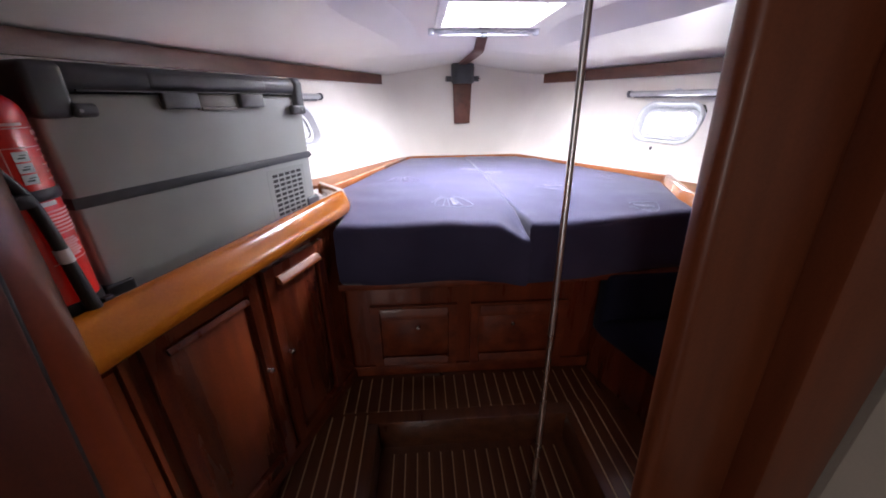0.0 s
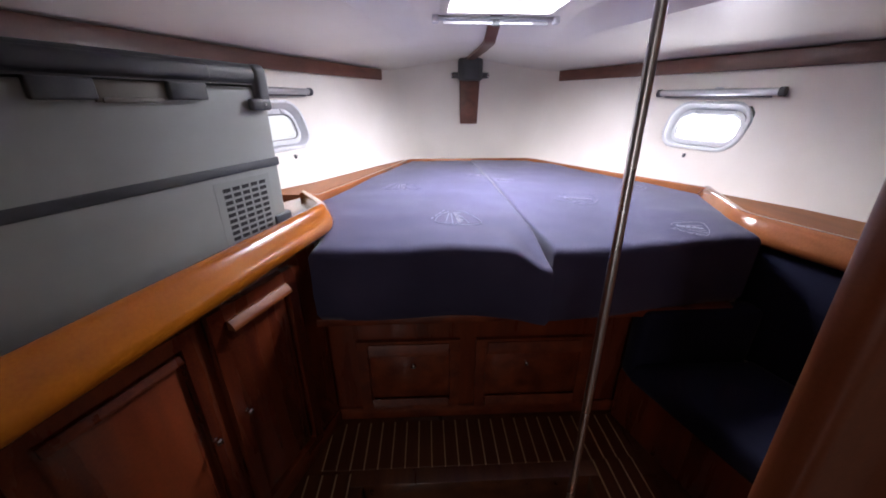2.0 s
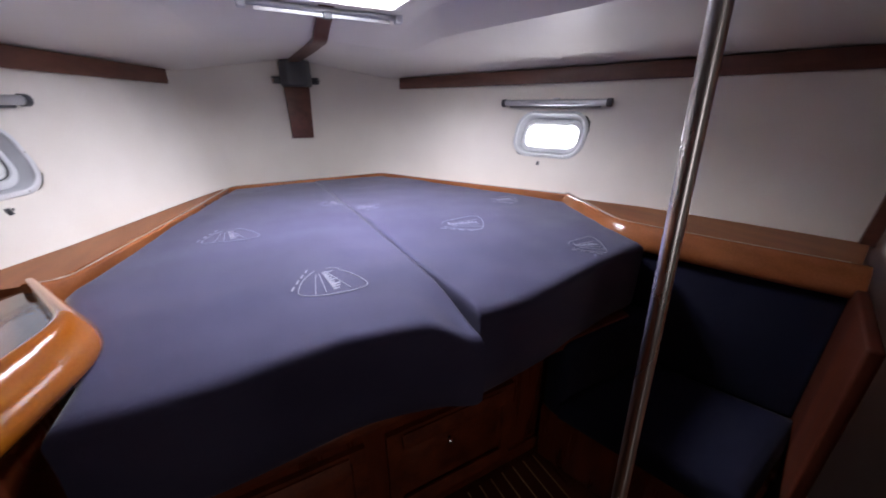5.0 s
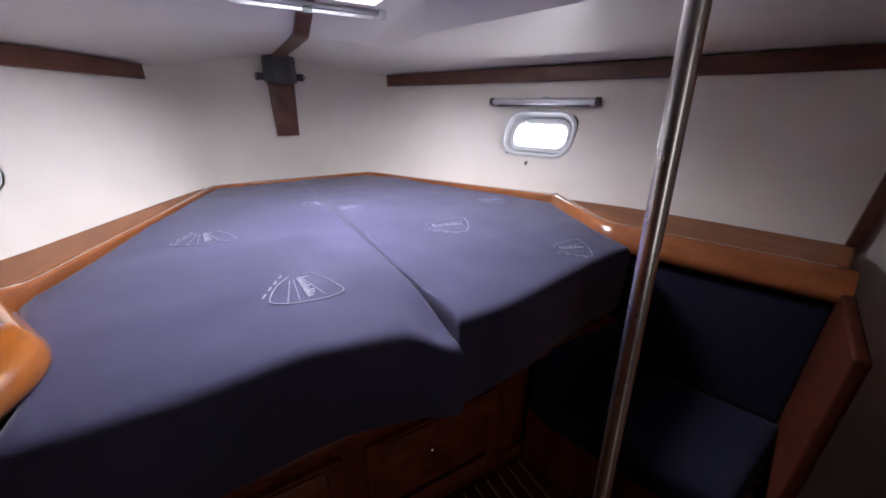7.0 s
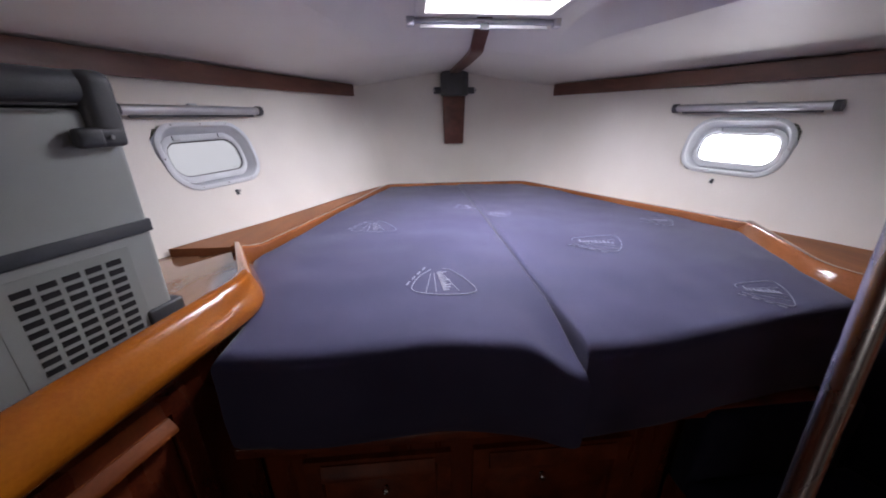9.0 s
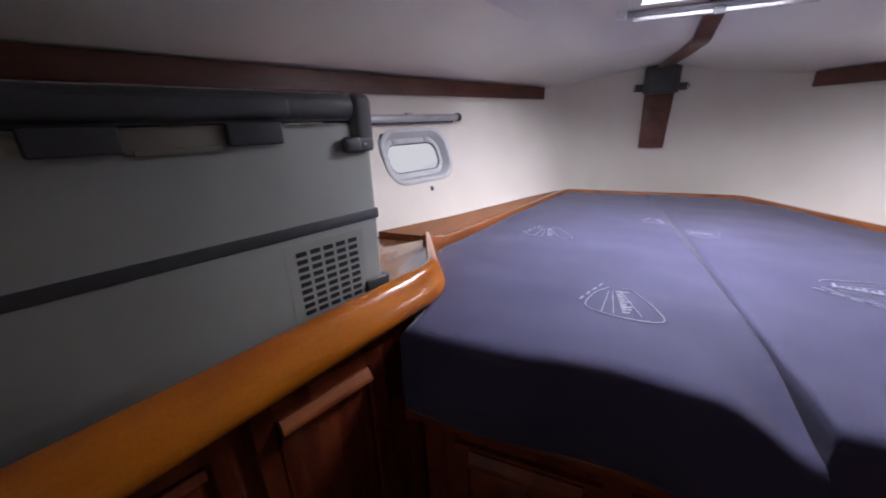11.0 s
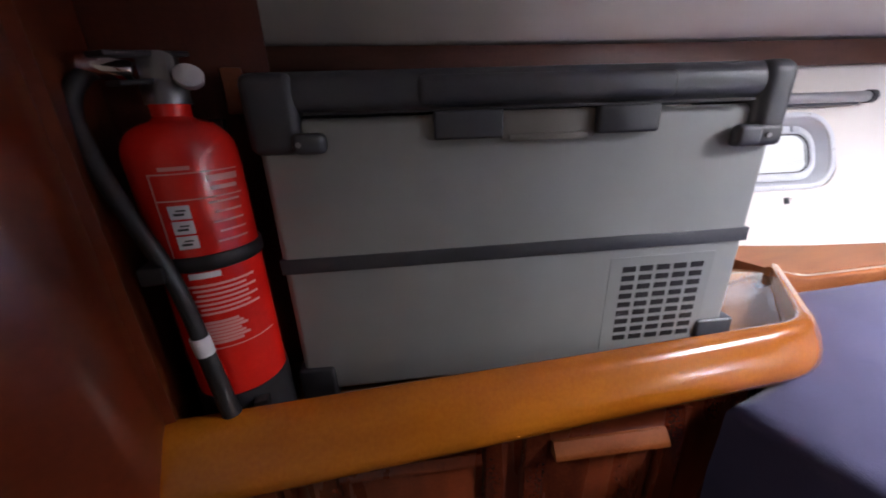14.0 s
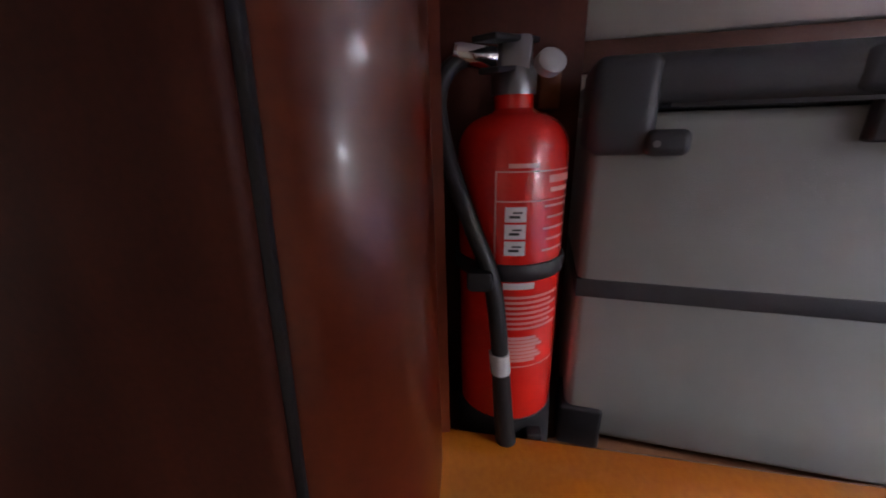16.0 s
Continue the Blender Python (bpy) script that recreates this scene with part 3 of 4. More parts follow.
def hull_line(side, z, ys):
    return [(XC + side * (half(y, z) - 0.004), y) for y in ys]


tagged(part("side_shelf", prism([(-1.076, 0.775), (-0.770, 1.825), (-0.962, 2.215), (-0.93, 2.60), (-0.62, 3.6)] + hull_line(-1, SHELF_Z, (3.5, 3.2, 2.8, 2.4, 2.0, 1.6, 1.2, 0.775)), lambda x, y: table(y, (2.2, 2.4, 3.93), (1.085, 1.06, 0.98)) - 0.03, lambda x, y: table(y, (2.2, 2.4, 3.93), (SHELF_Z, 1.085, 1.00)), 0.0), SHELF_WOOD), "veneered shelf along the port hull side", "shelf")
tagged(part("side_shelf", prism([(1.235, 1.20), (0.985, 1.86), (1.17, 2.32), (1.0, 2.80), (0.74, 3.6)] + hull_line(1, SHELF_Z, (3.5, 3.2, 2.8, 2.4, 2.0, 1.6, 1.27)), lambda x, y: table(y, (2.2, 3.93), (1.05, 1.00)) - 0.03, lambda x, y: table(y, (2.2, 3.93), (1.085, 1.02)), 0.0), LEDGE_WOOD), "veneered shelf along the starboard hull side", "shelf")

# stout rounded counter rail to port
RAIL_PROFILE = [(0.004, 0.0), (0.056, 0.0), (0.070, 0.005), (0.079, 0.015), (0.083, 0.028), (0.0815, 0.040), (0.077, 0.053), (0.069, 0.067), (0.059, 0.082), (0.049, 0.095), (0.041, 0.102), (0.031, 0.106), (0.020, 0.107), (0.009, 0.107), (0.004, 0.105), (0.001, 0.100)]
path = round_corners([(-1.075, 0.762, 1.082), (-0.765, 1.815, 1.082), (-0.962, 2.215, 1.036)], 0.06)
scales = [1.0 - 0.30 * ease(p.y, 1.45, 1.80) - 0.26 * ease(p.y, 1.80, 2.08) for p in path]
joint = path[1].lerp(path[0], 0.03)
rail = thing("counter_rail", "glossy rounded orange-brown wooden counter rail", "rail")
part("long_rail", sweep([path[0], joint], RAIL_PROFILE, [scales[0], scales[1] + 0.03 * (scales[0] - scales[1])]), RAIL_WOOD, rail, angle=60)
part("corner_return", sweep([joint] + path[1:], RAIL_PROFILE, [scales[1] + 0.03 * (scales[0] - scales[1])] + scales[1:]), RAIL_WOOD, rail, "curved end of the rail", angle=60)
THIN = rounded_profile(0.042, 0.10, 0.010, 4)
pth = round_corners([(-0.966, 2.196, 1.038), (-0.938, 2.30, 1.004), (-0.85, 2.70, 0.981), (-0.70, 3.30, 0.957), (-0.545, 3.915, 0.940), (0.645, 3.915, 0.945), (0.80, 3.40, 0.968), (0.98, 2.85, 0.995), (1.165, 2.315, 1.022)], 0.12)
tagged(part("berth_fiddle", sweep(pth, THIN), FIDDLE_WOOD, None, angle=60), "varnished wooden fiddle round the berth edge", "fiddle")
CAP_Y, CAP_Z = (2.2, 2.3, 2.7, 3.3, 3.93), (1.122, 1.106, 1.083, 1.059, 1.042)
tagged(part("side_ledge", prism([(-0.955, 2.235), (-0.918, 2.30), (-0.83, 2.70), (-0.68, 3.30), (-0.53, 3.90)] + hull_line(-1, 1.07, (3.86, 3.6, 3.3, 3.0, 2.7, 2.4, 2.235)), lambda x, y: table(y, CAP_Y, CAP_Z) - 0.03, lambda x, y: table(y, CAP_Y, CAP_Z) + 0.001), LEDGE_WOOD), "varnished wooden ledge between berth and hull side", "ledge")
pth = round_corners([(1.162, 2.325, 1.018), (0.975, 1.87, 1.012), (1.10, 1.50, 1.012), (1.225, 1.18, 1.012)], 0.07)
STBD_PROFILE = [(a * 0.86 - 0.012, b) for a, b in RAIL_PROFILE]
tagged(part("seat_rail", sweep(pth, STBD_PROFILE), FIDDLE_WOOD, None, angle=60), "varnished wooden rail above the settee back", "rail")

# ---- berth base with drawers ----
base = thing("berth", "dark mahogany berth with two framed drawers below", "berth")
part("front", box(-0.80, 0.62, 1.760, 1.79, UP - 0.002, 0.79), MAHOGANY, base)
part("platform", prism([(-0.78, 1.64), (0.86, 1.66), (0.96, 1.90), (1.08, 2.3), (0.59, 3.88), (-0.49, 3.88), (-0.90, 2.2)], 0.755, 0.79, 0.006), MAHOGANY_H, base)
part("plinth", box(-0.80, 0.62, 1.745, 1.760, UP - 0.002, 0.225, 0.003), MAHOGANY_H, base)


def raised_panel(w, h, edge, deep, depth=0.018):
    """A fielded panel in x and z, facing -y: a flat frame, a bevel and a raised field."""
    bm = bmesh.new()
    loops = []
    for ins, y in ((0, 0), (0, -depth), (edge * 0.5, -depth), (edge * 0.55, -depth + deep), (edge * 0.62, -depth + deep), (edge, -depth - 0.003)):
        loops.append([bm.verts.new((a, y, b)) for a, b in ((ins, ins), (w - ins, ins), (w - ins, h - ins), (ins, h - ins))])
    for a, b in zip(loops, loops[1:]):
        for i in range(4):
            bm.faces.new((a[i], a[(i + 1) % 4], b[(i + 1) % 4], b[i]))
    bm.faces.new(loops[-1])
    bm.faces.new(loops[0][::-1])
    return bm


def lip(w, h, out):
    """A moulded finger lip along x, sloping out from the top."""
    bm = bmesh.new()
    prof = [(0.0, 0.0), (0.0, h), (-0.3 * out, h), (-0.85 * out, 0.45 * h), (-out, 0.2 * h), (-out, 0.06 * h), (-0.8 * out, 0.0)]
    a = [bm.verts.new((0, y, z)) for y, z in prof]
    b = [bm.verts.new((w, y, z)) for y, z in prof]
    for i in range(len(prof)):
        j = (i + 1) % len(prof)
        bm.faces.new((a[i], a[j], b[j], b[i]))
    bm.faces.new(a[::-1])
    bm.faces.new(b)
    return bm


def knob(parent, x, y, z, r=0.011):
    return part("knob", moved(lathe([(r * 0.7, 0), (r * 0.5, 0.006), (r, 0.013), (r, 0.019), (r * 0.6, 0.023)], 16), pose(x, y, z, 90, 0, 0)), CHROME, parent, "small round chrome push knob")


for xa, xb, kx in ((-0.665, -0.225, -0.428), (-0.155, 0.355, 0.067)):
    d = part("drawer_front", moved(raised_panel(xb - xa, 0.375, 0.085, 0.016, 0.020), Matrix.Translation((xa, 1.760, 0.228))), MAHOGANY_H, base)
    part("finger_lip", moved(lip(xb - xa - 0.10, 0.055, 0.018), Matrix.Translation((xa + 0.05, 1.739, 0.535))), MAHOGANY_H, d)
    part("finger_lip", moved(lip(xb - xa - 0.10, 0.050, 0.018), Matrix.Translation((xa + 0.05, 1.739, 0.240))), MAHOGANY_H, d)
    knob(d, kx, 1.738, 0.483)

# ---- mattresses ----
def berth_top(y):
    return table(y, (1.5, 1.66, 1.95, 2.6, 3.4, 3.95), (1.070, 1.082, 1.092, 1.078, 1.045, 1.020))


def cushion(name, left, right, front, back, top, bottom, r, mat, label, seed=0, wav=0.006, nx=40, ny=56, seam=0, sag=None):
    """A soft block: left(y), right(y) edges, front(u) line to back; rounded top edges and a slightly uneven top."""
    bm = bmesh.new()
    us = [0.5 - 0.5 * math.cos(math.pi * i / nx) for i in range(nx + 1)]
    vs = [0.5 - 0.5 * math.cos(math.pi * j / ny) for j in range(ny + 1)]
    pos = {}
    for i, u in enumerate(us):
        for j, v in enumerate(vs):
            y = front(u) + (back - front(u)) * v
            xl, xr = left(y), right(y)
            x = xl + (xr - xl) * u
            d = min((x - xl) * (3.0 if seam < 0 else 1.0), (xr - x) * (5.0 if seam > 0 else 1.0), y - front(u), back - y)
            drop = r * (1 - math.sqrt(max(0.0, 1 - (1 - min(1.0, d / r)) ** 2))) if d < r else 0.0
            z = top(y) - drop + wav * noise.noise(Vector((x * 2.6 + seed, y * 2.6, 0.3))) + wav * 0.35 * noise.noise(Vector((x * 9 + seed, y * 9, 1.3)))
            pos[i, j] = bm.verts.new((x, y, z - (sag(x, y) if sag else 0.0)))
    for i in range(nx):
        for j in range(ny):
            bm.faces.new((pos[i, j], pos[i + 1, j], pos[i + 1, j + 1], pos[i, j + 1]))
    edge = [(i, 0) for i in range(nx)] + [(nx, j) for j in range(ny)] + [(i, ny) for i in range(nx, 0, -1)] + [(0, j) for j in range(ny, 0, -1)]
    prev = [pos[e] for e in edge]
    cx = sum(p.co.x for p in prev) / len(prev)
    cy = sum(p.co.y for p in prev) / len(prev)
    for s, (zf, ins) in enumerate(((0.75, 0.0), (0.45, 0.0), (0.12, 0.003), (0.0, 0.02))):
        row = []
        for p0 in [pos[e] for e in edge]:
            q = p0.co
            bulge = 0.006 * noise.noise(Vector((q.x * 5 + seed, q.y * 5, zf * 4)))
            dirn = Vector((cx - q.x, cy - q.y, 0)).normalized()
            c = q + dirn * (ins + bulge)
            row.append(bm.verts.new((c.x, c.y, bottom + (q.z - bottom) * zf)))
        for k in range(len(row)):
            n = (k + 1) % len(row)
            bm.faces.new((prev[k], prev[n], row[n], row[k]))
        prev = row
    bm.faces.new(prev[::-1])
    return part(name, bm, mat, None, label, 60)


SEAM = 0.052


def berth_left(y):
    return table(y, (1.5, 1.62, 1.74, 1.90, 2.20, 3.95), (-0.735, -0.765, -0.755, -0.80, -0.905, -0.495))


def berth_right(y):
    return table(y, (1.5, 1.70, 1.88, 2.30, 3.95), (0.86, 0.905, 0.930, 1.105, 0.595))


def seam_edge(y):
    return SEAM + 0.004 * math.sin(y * 2.3) + 0.018 * ease(-y, -1.95, -1.56)


def corner_sag(x, y):
    """The port mattress droops at its corner beside the seam."""
    return 0.055 * ease(x, -0.075, 0.05) * ease(-y, -1.84, -1.57)


port_mattress = tagged(cushion("mattress", berth_left, lambda y: seam_edge(y) + 0.001, lambda u: 1.62 - 0.040 * ease(u, 0.55, 1.0) - 0.022 * ease(u, 0.88, 1.0) - 0.012 * math.sin(u * 7), 3.885, berth_top, 0.79, 0.034, NAVY, "", 3.1, 0.010, 44, 60, 1, corner_sag), "navy fabric berth mattress with small embroidered badges", "mattress", group="berth mattresses")
stbd_mattress = tagged(cushion("mattress", lambda y: seam_edge(y) - 0.001, berth_right, lambda u: 1.575 + 0.11 * u - 0.010 * math.sin(u * 6), 3.885, lambda y: berth_top(y) + 0.004, 0.79, 0.034, NAVY, "", 8.7, 0.010, 44, 60, -1), "navy fabric berth mattress with small embroidered badges", "mattress", group="berth mattresses")


pipe = [(seam_edge(y), y, berth_top(y) - 0.027 - corner_sag(seam_edge(y), y)) for y in (1.90, 1.82, 1.74, 1.67, 1.61, 1.575)] + [(seam_edge(1.5) + 0.002, 1.556, 0.965)]
part("piping", tube(smooth_path(pipe, 6), 0.0022, 8), PIPING, stbd_mattress, "pale piping along the seam")


def badge(parent, x, y, turn, size, lift):
    """Embroidered shield: a rounded outline, fan lines and a row of strokes for its word."""
    parts = []

    def stitch(a, b, w):
        a, b = Vector(a), Vector(b)
        d = (b - a).normalized()
        nn = Vector((-d.y, d.x)) * w / 2
        return [a - nn, b - nn, b + nn, a + nn]

    def put(quads):
        bm = bmesh.new()
        m = Matrix.Rotation(radians(turn), 2)
        for q in quads:
            vs = []
            for c in q:
                e = m @ (Vector(c) * size)
                px, py = x + e.x, y + e.y
                z = berth_top(py) + lift
                zz = hit_height(parent, px, py)
                vs.append(bm.verts.new((px, py, (zz if zz is not None else z) + 0.0018)))
            bm.faces.new(vs)
        r = bmesh.ops.extrude_face_region(bm, geom=bm.faces[:])
        bmesh.ops.translate(bm, vec=(0, 0, 0.0012), verts=[g for g in r["geom"] if isinstance(g, bmesh.types.BMVert)])
        return bm

    outline = smooth_path([(-0.10, 0.46, 0), (-0.34, 0.20, 0), (-0.50, -0.12, 0), (-0.46, -0.26, 0), (-0.22, -0.38, 0), (0.10, -0.46, 0), (0.42, -0.45, 0), (0.50, -0.34, 0), (0.44, -0.10, 0), (0.32, 0.22, 0), (0.22, 0.42, 0), (0.10, 0.46, 0)], 6)
    quads = [stitch(a.xy, b.xy, 0.016) for a, b in zip(outline, outline[1:])]
    quads += [stitch((t, -0.34 - 0.1 * t), (t * 0.35 - 0.02, 0.30), 0.012) for t in (-0.30, -0.14, 0.22)]
    quads += [stitch((-0.58 + 0.11 * i, -0.06 + 0.17 * i), (-0.52 + 0.11 * i, 0.05 + 0.17 * i), 0.030) for i in range(4)]
    part("badge_outline", put(quads), THREAD, parent, "pale stitched shield outline")
    word = []
    for i in range(9):
        cx = 0.30 - i * 0.075
        hgt = (0.15, 0.08, 0.08, 0.08, 0.14, 0.08, 0.13, 0.11, 0.08)[i]
        word.append(stitch((-0.02, cx), (-0.02 + hgt * 1.2, cx + 0.012), 0.034))
        word.append(stitch((-0.02, cx + 0.032), (-0.02 + hgt * 0.6, cx + 0.042), 0.016))
    part("badge_lettering", put(word), THREAD, parent, "pale stitched lettering strokes")


def hit_height(ob, x, y):
    ok, p, n, i = ob.ray_cast(Vector((x, y, 2.0)), Vector((0, 0, -1)))
    return p.z if ok else None


for x, y, s, turn in ((-0.235, 1.93, 0.185, 6), (-0.50, 2.57, 0.20, 6), (0.0, 2.95, 0.14, 6)):
    badge(port_mattress, x, y, turn, s, 0.0)
for x, y, s, turn in ((0.40, 2.20, 0.20, 74), (0.675, 1.77, 0.14, 74), (0.13, 2.72, 0.13, 74), (0.84, 2.48, 0.15, 74)):
    badge(stbd_mattress, x, y, turn, s, 0.0)

# ---- settee to starboard ----
settee = thing("settee", "navy upholstered corner settee on a dark mahogany base", "settee")
part("base", prism([(0.70, 1.10), (0.50, 1.73), (1.05, 1.73), (1.30, 1.16)], UP - 0.002, 0.44, 0.006), MAHOGANY, settee, "dark mahogany base")
seat = cushion("seat", lambda y: 0.66 - 0.32 * (y - 1.12), lambda y: 1.17 - 0.33 * (y - 1.12), lambda u: 1.11 + 0.05 * u, 1.64, lambda y: 0.555, 0.44, 0.045, NAVY_SHADED, "", 1.7, 0.004, 16, 16)
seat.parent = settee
part("backrest", prism([(0.97, 1.78), (1.19, 1.17), (1.28, 1.19), (1.06, 1.83)], 0.50, 1.005, 0.03, 4), NAVY_SHADED, settee)
part("end_cushion", box(0.49, 0.98, 1.63, 1.73, 0.44, 0.785, 0.03, 4), NAVY_SHADED, settee)
part("partition", prism([(0.79, 1.035), (1.52, 1.255), (1.51, 1.285), (0.78, 1.065)], UP - 0.002, 1.055, 0.008, 3), SHADED_WOOD, settee, "dull mahogany end partition, darkened for shade")
bm = bmesh.new()
rows = []
for i in range(9):
    z = 1.08 + 0.70 * i / 8
    rows.append([bm.verts.new(wall_point(1, y, z, o)) for y, o in ((1.30, -0.002), (1.30, 0.02), (1.26, 0.02), (1.26, -0.002))])
for a, b in zip(rows, rows[1:]):
    for k in range(4):
        bm.faces.new((a[k], a[(k + 1) % 4], b[(k + 1) % 4], b[k]))
bm.faces.new(rows[0][::-1])
bm.faces.new(rows[-1])
tagged(part("trim", bm, TRIM_WOOD), "upright dark wooden strip on the hull lining", "trim", kind="structure")

# ---- compression post ----
pole = thing("support_pole", "slim polished stainless steel support pole from floor to ceiling", "pole", m=pose(0.0143, 1.0843, 0, -2.59, 0.2, 0))
part("tube", lathe([(0.0100, 0.0), (0.0100, 2.02)], 24), STEEL, pole)
part("foot", lathe([(0.034, -0.002), (0.034, 0.004), (0.022, 0.010), (0.018, 0.03)], 24), CHROME, pole)
part("cap", lathe([(0.018, 1.95), (0.022, 1.97), (0.036, 1.99), (0.036, 2.0)], 24), CHROME, pole)

# ---- port cabinet under the counter ----
U = Vector((0.35112, 0.93633, 0))
N = Vector((0.93633, -0.35112, 0))
CAB = Matrix(((U.x, -N.x, 0, -0.971), (U.y, -N.y, 0, 1.231), (0, 0, 1, 0), (0, 0, 0, 1)))
cab = thing("base_cabinet", "mahogany base cabinet with raised panel doors under the counter", "cabinet", m=CAB)
part("body", box(-0.47, 0.545, 0.0, 0.50, UP - 0.002, 1.085, 0.0), MAHOGANY, cab)
part("toe_rail", box(-0.47, 0.545, -0.012, 0.0, UP - 0.002, 0.225, 0.003), MAHOGANY_H, cab)
for a, b, ks in ((-0.45, -0.365, None), (-0.325, 0.035, 0.0), (0.072, 0.40, 0.108)):
    d = part("door", moved(raised_panel(b - a, 0.80, 0.080 if b - a > 0.1 else 0.025, 0.020, 0.024), Matrix.Translation((a, 0.0, 0.235))), MAHOGANY, cab)
    if ks is not None:
        # Forward lip gets the lit tone, the other one plain wood.
        part("finger_lip", moved(lip(b - a - 0.10, 0.030 if a > 0 else 0.020, 0.026 if a > 0 else 0.013), Matrix.Translation((a + 0.05, -0.022, 0.965))), LIP_LIT_WOOD if a > 0 else MAHOGANY, d)
        knob(d, ks, -0.025, 0.687, 0.010)

# ---- portable fridge on the counter ----
FR = Matrix(((U.x, -N.x, 0, -1.098), (U.y, -N.y, 0, 0.943), (0, 0, 1, SHELF_Z + 0.002), (0, 0, 0, 1)))
Z0 = 1.13 - 1.114
fridge = thing("cool_box", "grey portable compressor cool box with charcoal lid and latches", "cool box", m=FR)
L0, L1, DEP = 0.0, 0.772, 0.47
part("body", box(L0, L1, 0.0, DEP, Z0, Z0 + 0.450, 0.012, 3), GREY_PLASTIC, fridge)
lid = part("lid", join(box(L0 + 0.004, L1 - 0.008, -0.010, DEP + 0.01, Z0 + 0.452, Z0 + 0.508, 0.024, 5)), DARK_PLASTIC, fridge, "charcoal lid with rounded edge")
part("lid_step", box(0.215, 0.592, -0.0135, 0.06, Z0 + 0.460, Z0 + 0.500, 0.014, 4), DARK_PLASTIC, lid)
part("lid_groove", box(L0 + 0.07, L1 - 0.06, -0.0135, -0.008, Z0 + 0.4535, Z0 + 0.4575), BLACK, fridge)
part("band", box(L0 - 0.0015, L1 + 0.0015, -0.0025, DEP, Z0 + 0.228, Z0 + 0.252, 0.001), DARK_PLASTIC, fridge, "dark grey band round the body")
for a, b in ((0.238, 0.335), (0.473, 0.566)):
    part("latch_tab", prism([(a, 0), (b, 0), (b, -0.016), (a, -0.016)], Z0 + 0.416, Z0 + 0.454, 0.004), DARK_PLASTIC, fridge)
part("handle_recess", join(box(0.335, 0.473, -0.004, 0.002, Z0 + 0.412, Z0 + 0.452, 0.002), box(0.345, 0.463, -0.008, -0.003, Z0 + 0.410, Z0 + 0.420, 0.002)), RECESS_PLASTIC, fridge, "beige finger recess under the lid")
hl = part("carry_handle", join(box(-0.006, 0.062, -0.015, 0.09, Z0 + 0.405, Z0 + 0.506, 0.014, 4), box(0.05, 0.094, -0.024, 0.0, Z0 + 0.405, Z0 + 0.432, 0.009, 3)), DARK_PLASTIC, fridge, "charcoal corner bracket and latch")
part("screw", moved(lathe([(0.0036, 0), (0.0036, 0.002)], 12), pose(0.06, -0.0235, Z0 + 0.418, 90, 0, 0)), GUNMETAL, hl)
hr = part("carry_handle", join(box(0.720, 0.778, -0.015, 0.12, Z0 + 0.392, Z0 + 0.509, 0.020, 5), box(0.692, 0.735, -0.020, 0.0, Z0 + 0.388, Z0 + 0.420, 0.008, 3), box(0.70, 0.770, -0.018, 0.05, Z0 + 0.388, Z0 + 0.42, 0.008, 3)), DARK_PLASTIC, fridge, "charcoal corner bracket and latch")
part("screw", moved(lathe([(0.0036, 0), (0.0036, 0.002)], 12), pose(0.742, -0.0195, Z0 + 0.404, 90, 0, 0)), GUNMETAL, hr)
vent = part("vent_panel", box(0.530, 0.722, -0.0005, 0.001, Z0 + 0.030, Z0 + 0.212, 0.0003, 1), GREY_PLASTIC, fridge, "slotted ventilation panel")
# Flat black slabs; their colour stands for the shade inside the slots.
slot_mesh = finish("vent_slot", box(-0.0120, 0.0120, -0.0006, 0.003, -0.0051, 0.0051, 0.0002, 1), BLACK)
for r in range(9):
    for c in range(5):
        s = new("vent_slot", slot_mesh)
        s.parent = vent
        s.matrix_local = Matrix.Translation((0.566 + c * 0.0315, -0.0006, Z0 + 0.052 + r * 0.0172))
for a, b in ((-0.008, 0.052), (0.716, 0.790)):
    for q in (-0.006, DEP - 0.07):
        part("foot", box(a, b, q, q + 0.07, -0.002, Z0 + 0.052 if a < 0.1 else Z0 + 0.074, 0.006, 3), BLACK if a < 0.1 else DARK_PLASTIC, fridge)

# ---- fire extinguisher ----
EX = pose(-1.120, 0.857, SHELF_Z + 0.002, 0, 0, -12) @ Matrix.Diagonal((1.17, 1.17, 1.0, 1.0))
ext = thing("fire_extinguisher", "red fire extinguisher with black hose strapped upright beside the cool box", "fire extinguisher", m=EX)
R = 0.055
prof = [(R * 0.80, 0.066), (R, 0.082), (R, 0.428)]
for i in range(1, 9):
    a = radians(90 * i / 9)
    prof.append((0.020 + (R - 0.020) * math.cos(a), 0.428 + 0.042 * math.sin(a)))
prof += [(0.019, 0.474), (0.019, 0.492)]
part("cylinder", lathe(prof, 40), RED, ext, "glossy red cylinder", 30)
part("base_ring", lathe([(R * 0.9, 0.0), (R + 0.003, 0.004), (R + 0.0012, 0.090), (R * 0.98, 0.092)], 32), BLACK, ext, "black plastic base ring")
valve = part("valve", join(lathe([(0.021, 0.488), (0.021, 0.512), (0.016, 0.518), (0.016, 0.540)], 20), moved(box(-0.018, 0.018, -0.014, 0.014, 0.505, 0.545, 0.004), Matrix.Identity(4))), GUNMETAL, ext, "dull metal valve body")
part("lever", moved(join(box(-0.012, 0.012, -0.058, 0.03, 0.0, 0.006, 0.002), box(-0.010, 0.010, -0.054, 0.02, -0.028, -0.022, 0.002)), pose(0.0, 0.0, 0.540, 8, 0, 60)), BLACK, valve, "black squeeze levers")
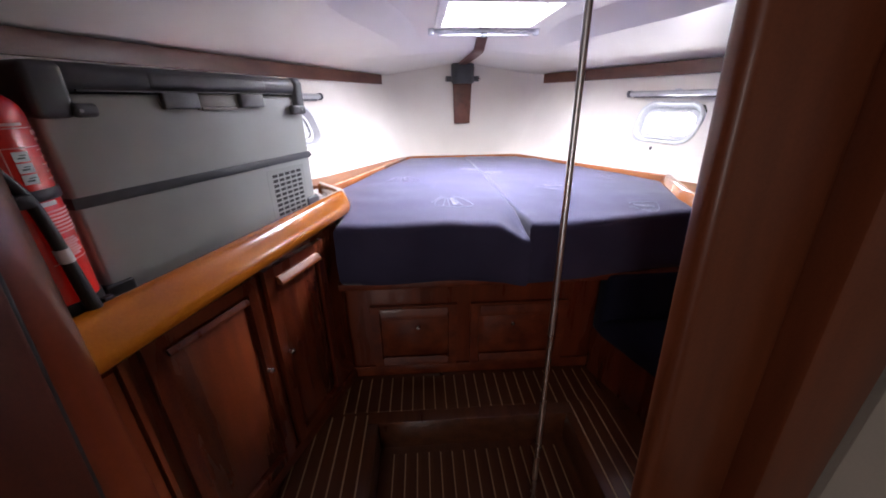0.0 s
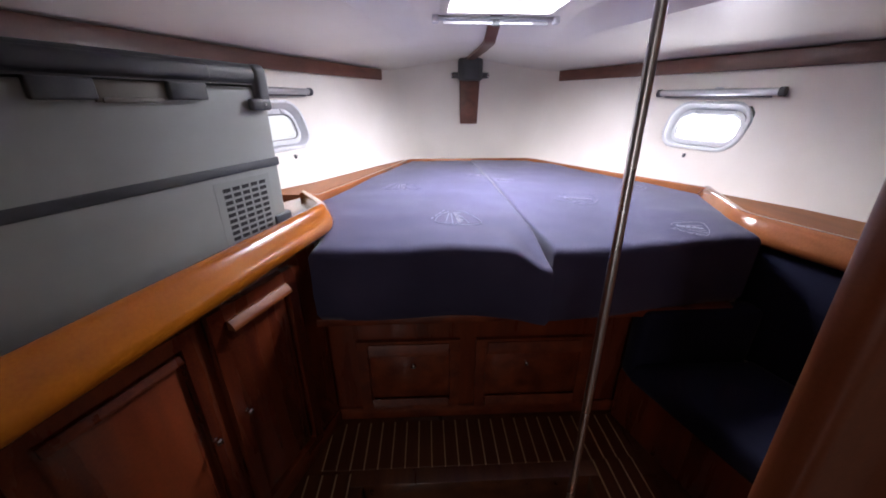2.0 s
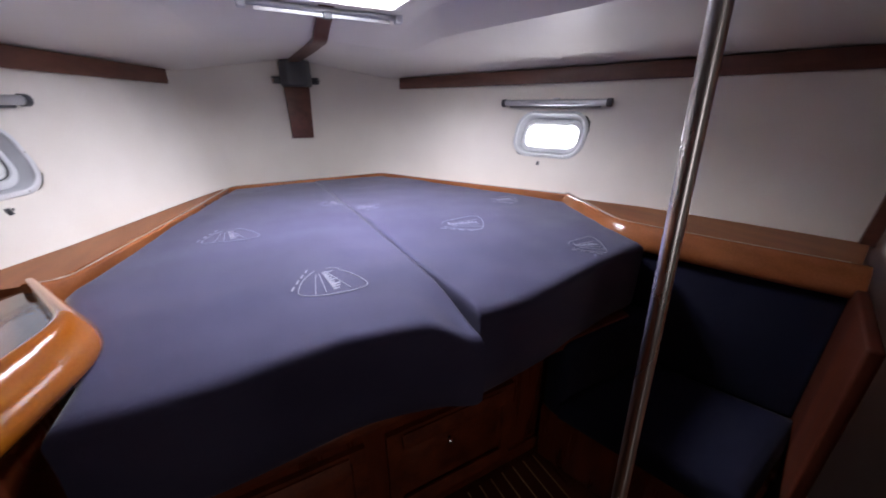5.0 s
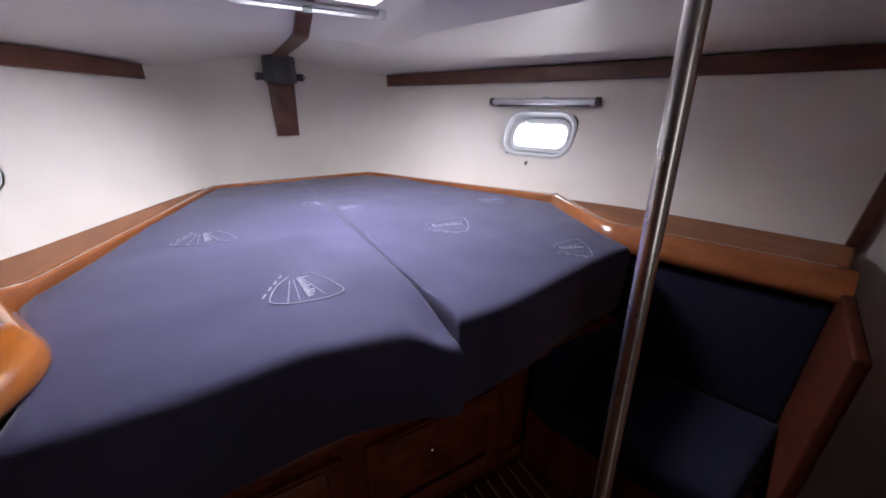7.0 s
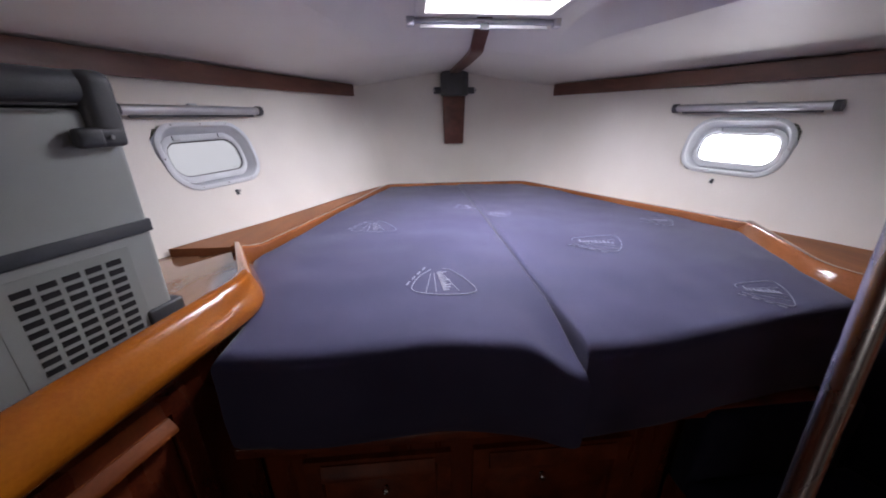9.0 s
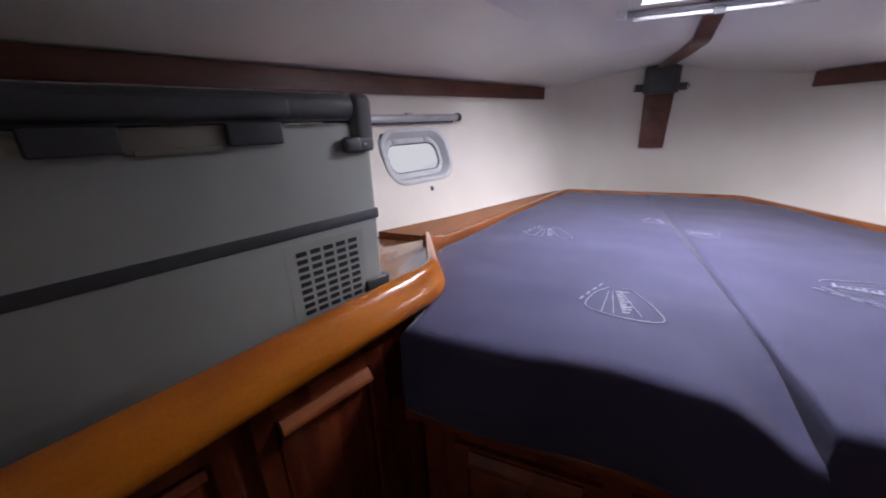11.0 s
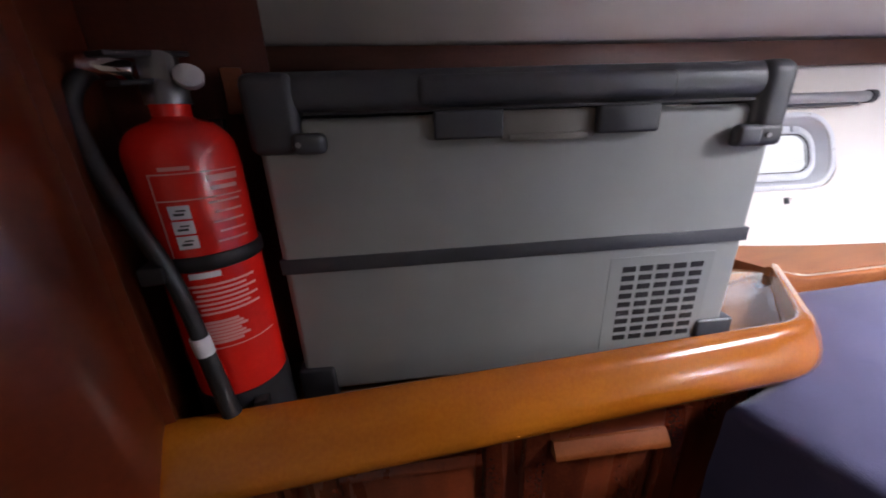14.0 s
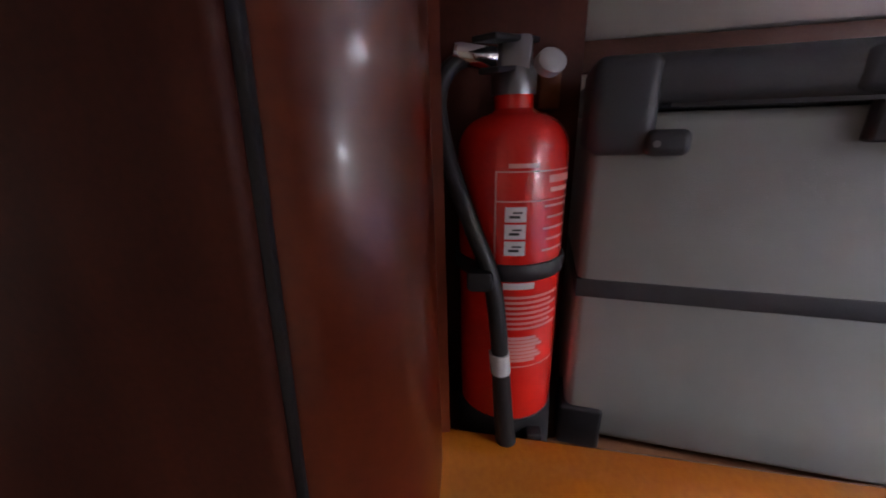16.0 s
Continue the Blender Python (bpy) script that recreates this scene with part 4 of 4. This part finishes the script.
part("gauge", moved(lathe([(0.0135, 0), (0.0135, 0.010), (0.011, 0.012)], 20), pose(0.012, 0.028, 0.515, 0, 70, 20)), GAUGE_WHITE, valve, "round pressure gauge")
part("hose_coupling", moved(lathe([(0.010, 0), (0.012, 0.004), (0.012, 0.034), (0.010, 0.04)], 16), pose(0.012, -0.018, 0.523, 80, 0, 10)), CHROME, valve)
hose_pts = smooth_path([(0.015, -0.036, 0.528), (0.022, -0.058, 0.516), (0.030, -0.070, 0.485), (0.041, -0.062, 0.43), (0.056, -0.040, 0.36), (0.066, -0.020, 0.30), (0.0675, -0.012, 0.24), (0.0685, -0.008, 0.18)], 8)
part("hose", tube(hose_pts, 0.0085, 12), BLACK, ext, "black rubber hose")
part("hose_collar", tube([(0.0682, -0.010, 0.204), (0.0687, -0.008, 0.178)], 0.0102, 14), LABEL_WHITE, ext, "white hose collar")
part("nozzle", tube([(0.0687, -0.008, 0.180), (0.069, -0.003, 0.100), (0.0695, 0.002, 0.050)], [0.0092, 0.0105, 0.0120], 14), BLACK, ext, "black discharge nozzle")
part("strap", join(lathe([(R + 0.0015, 0.288), (R + 0.003, 0.290), (R + 0.003, 0.306), (R + 0.0015, 0.308)], 40), box(0.052, 0.080, -0.042, -0.018, 0.286, 0.310, 0.005)), BLACK, ext, "black rubber strap")
part("wall_bracket", box(-0.075, -0.060, -0.03, 0.03, 0.0, 0.47, 0.003), BLACK, ext, "black bracket plate")
part("clip", box(R - 0.006, R + 0.008, 0.022, 0.040, 0.040, 0.078, 0.003), BLACK, ext)


def wrap(a0, a1, z0, z1, lift=0.0008):
    """A printed patch bent round the cylinder."""
    bm = bmesh.new()
    n = max(2, int((a1 - a0) / 6) + 1)
    prev = None
    for i in range(n + 1):
        a = radians(a0 + (a1 - a0) * i / n)
        c, s = math.cos(a) * (R + lift), math.sin(a) * (R + lift)
        row = (bm.verts.new((c, s, z0)), bm.verts.new((c, s, z1)))
        if prev:
            bm.faces.new((prev[0], row[0], row[1], prev[1]))
        prev = row
    return bm


rows = [wrap(-18, 72, 0.41, 0.4115), wrap(-18, -16.5, 0.30, 0.41), wrap(-18, 72, 0.379, 0.3805)]
part("label_frame", join(*rows), LABEL_PINK, ext, "thin printed frame lines")
part("label_title", join(wrap(-6, 22, 0.4145, 0.419), wrap(34, 70, 0.398, 0.406), wrap(36, 66, 0.388, 0.393)), LABEL_PINK, ext, "rows of small print")
for i in range(3):
    z = 0.374 - i * 0.019
    pg = part("pictogram", wrap(-8, 12, z - 0.0165, z), LABEL_WHITE, ext, "white instruction pictogram")
    part("pictogram_mark", join(wrap(-4, 6, z - 0.012, z - 0.009, 0.0014), wrap(-1, 8, z - 0.007, z - 0.005, 0.0014)), BLACK, pg)
part("small_print", join(*[wrap(30 + (i % 2) * 4, 66, 0.372 - i * 0.0125, 0.3745 - i * 0.0125) for i in range(5)]), LABEL_PINK, ext, "lines of small print")
part("lower_title", join(wrap(-8, 24, 0.278, 0.286), wrap(30, 70, 0.288, 0.308)), LABEL_WHITE, ext, "white title bars")
part("lower_print", join(*[wrap(-12 + (i % 3) * 3, 60 - (i % 2) * 12, 0.266 - i * 0.0068, 0.2692 - i * 0.0068) for i in range(7)]), LABEL_PINK, ext, "lines of small print")
part("lower_block", join(*[wrap(-10, 30 + (i % 3) * 4, 0.211 - i * 0.0052, 0.2153 - i * 0.0052) for i in range(7)]), LABEL_PINK, ext, "dense block of small print")
part("lower_frame", wrap(-18, 72, 0.172, 0.1735), LABEL_PINK, ext, "thin printed frame lines")

# small wooden block behind the extinguisher head
tagged(part("wooden_block", box(-1.226, -1.200, 0.915, 0.945, 1.59, 1.655, 0.004), LIP_LIT_WOOD), "small wooden block fixed behind the extinguisher", "wooden block")

# ---- inlaid floor planks, last ----
def sole_planks(parent, x0, x1, y0, y1, z, first):
    pitch, gap = 0.0555, 0.005
    plank = finish("plank", box(0.001, pitch - gap - 0.001, 0, y1 - y0, -0.004, 0.0, 0.0006, 1), SOLE_WOOD)
    strip = finish("inlay_strip", box(0, gap, 0, y1 - y0, -0.004, -0.0004, 0.0), HOLLY)
    x = first
    while x < x1 - 0.02:
        if x >= x0 - 0.001:
            for me, dx in ((plank, gap), (strip, 0.0)):
                if x + dx + (pitch - gap if me is plank else gap) <= x1 + 0.004:
                    o = new(me.name, me)
                    o.parent = parent
                    o.matrix_local = Matrix.Translation((x + dx, y0, z))
        x += pitch


sole_planks(floor, -0.56, 0.26, -0.6, 1.39, 0.0, -0.56)
sole_planks(sole, -0.80, 0.50, 1.495, 1.72, UP, -0.80)
sole_planks(sole, -0.96, -0.64, 0.80, 1.478, UP, -0.96)
sole_planks(sole, 0.315, 0.51, 0.80, 1.50, UP, 0.315)
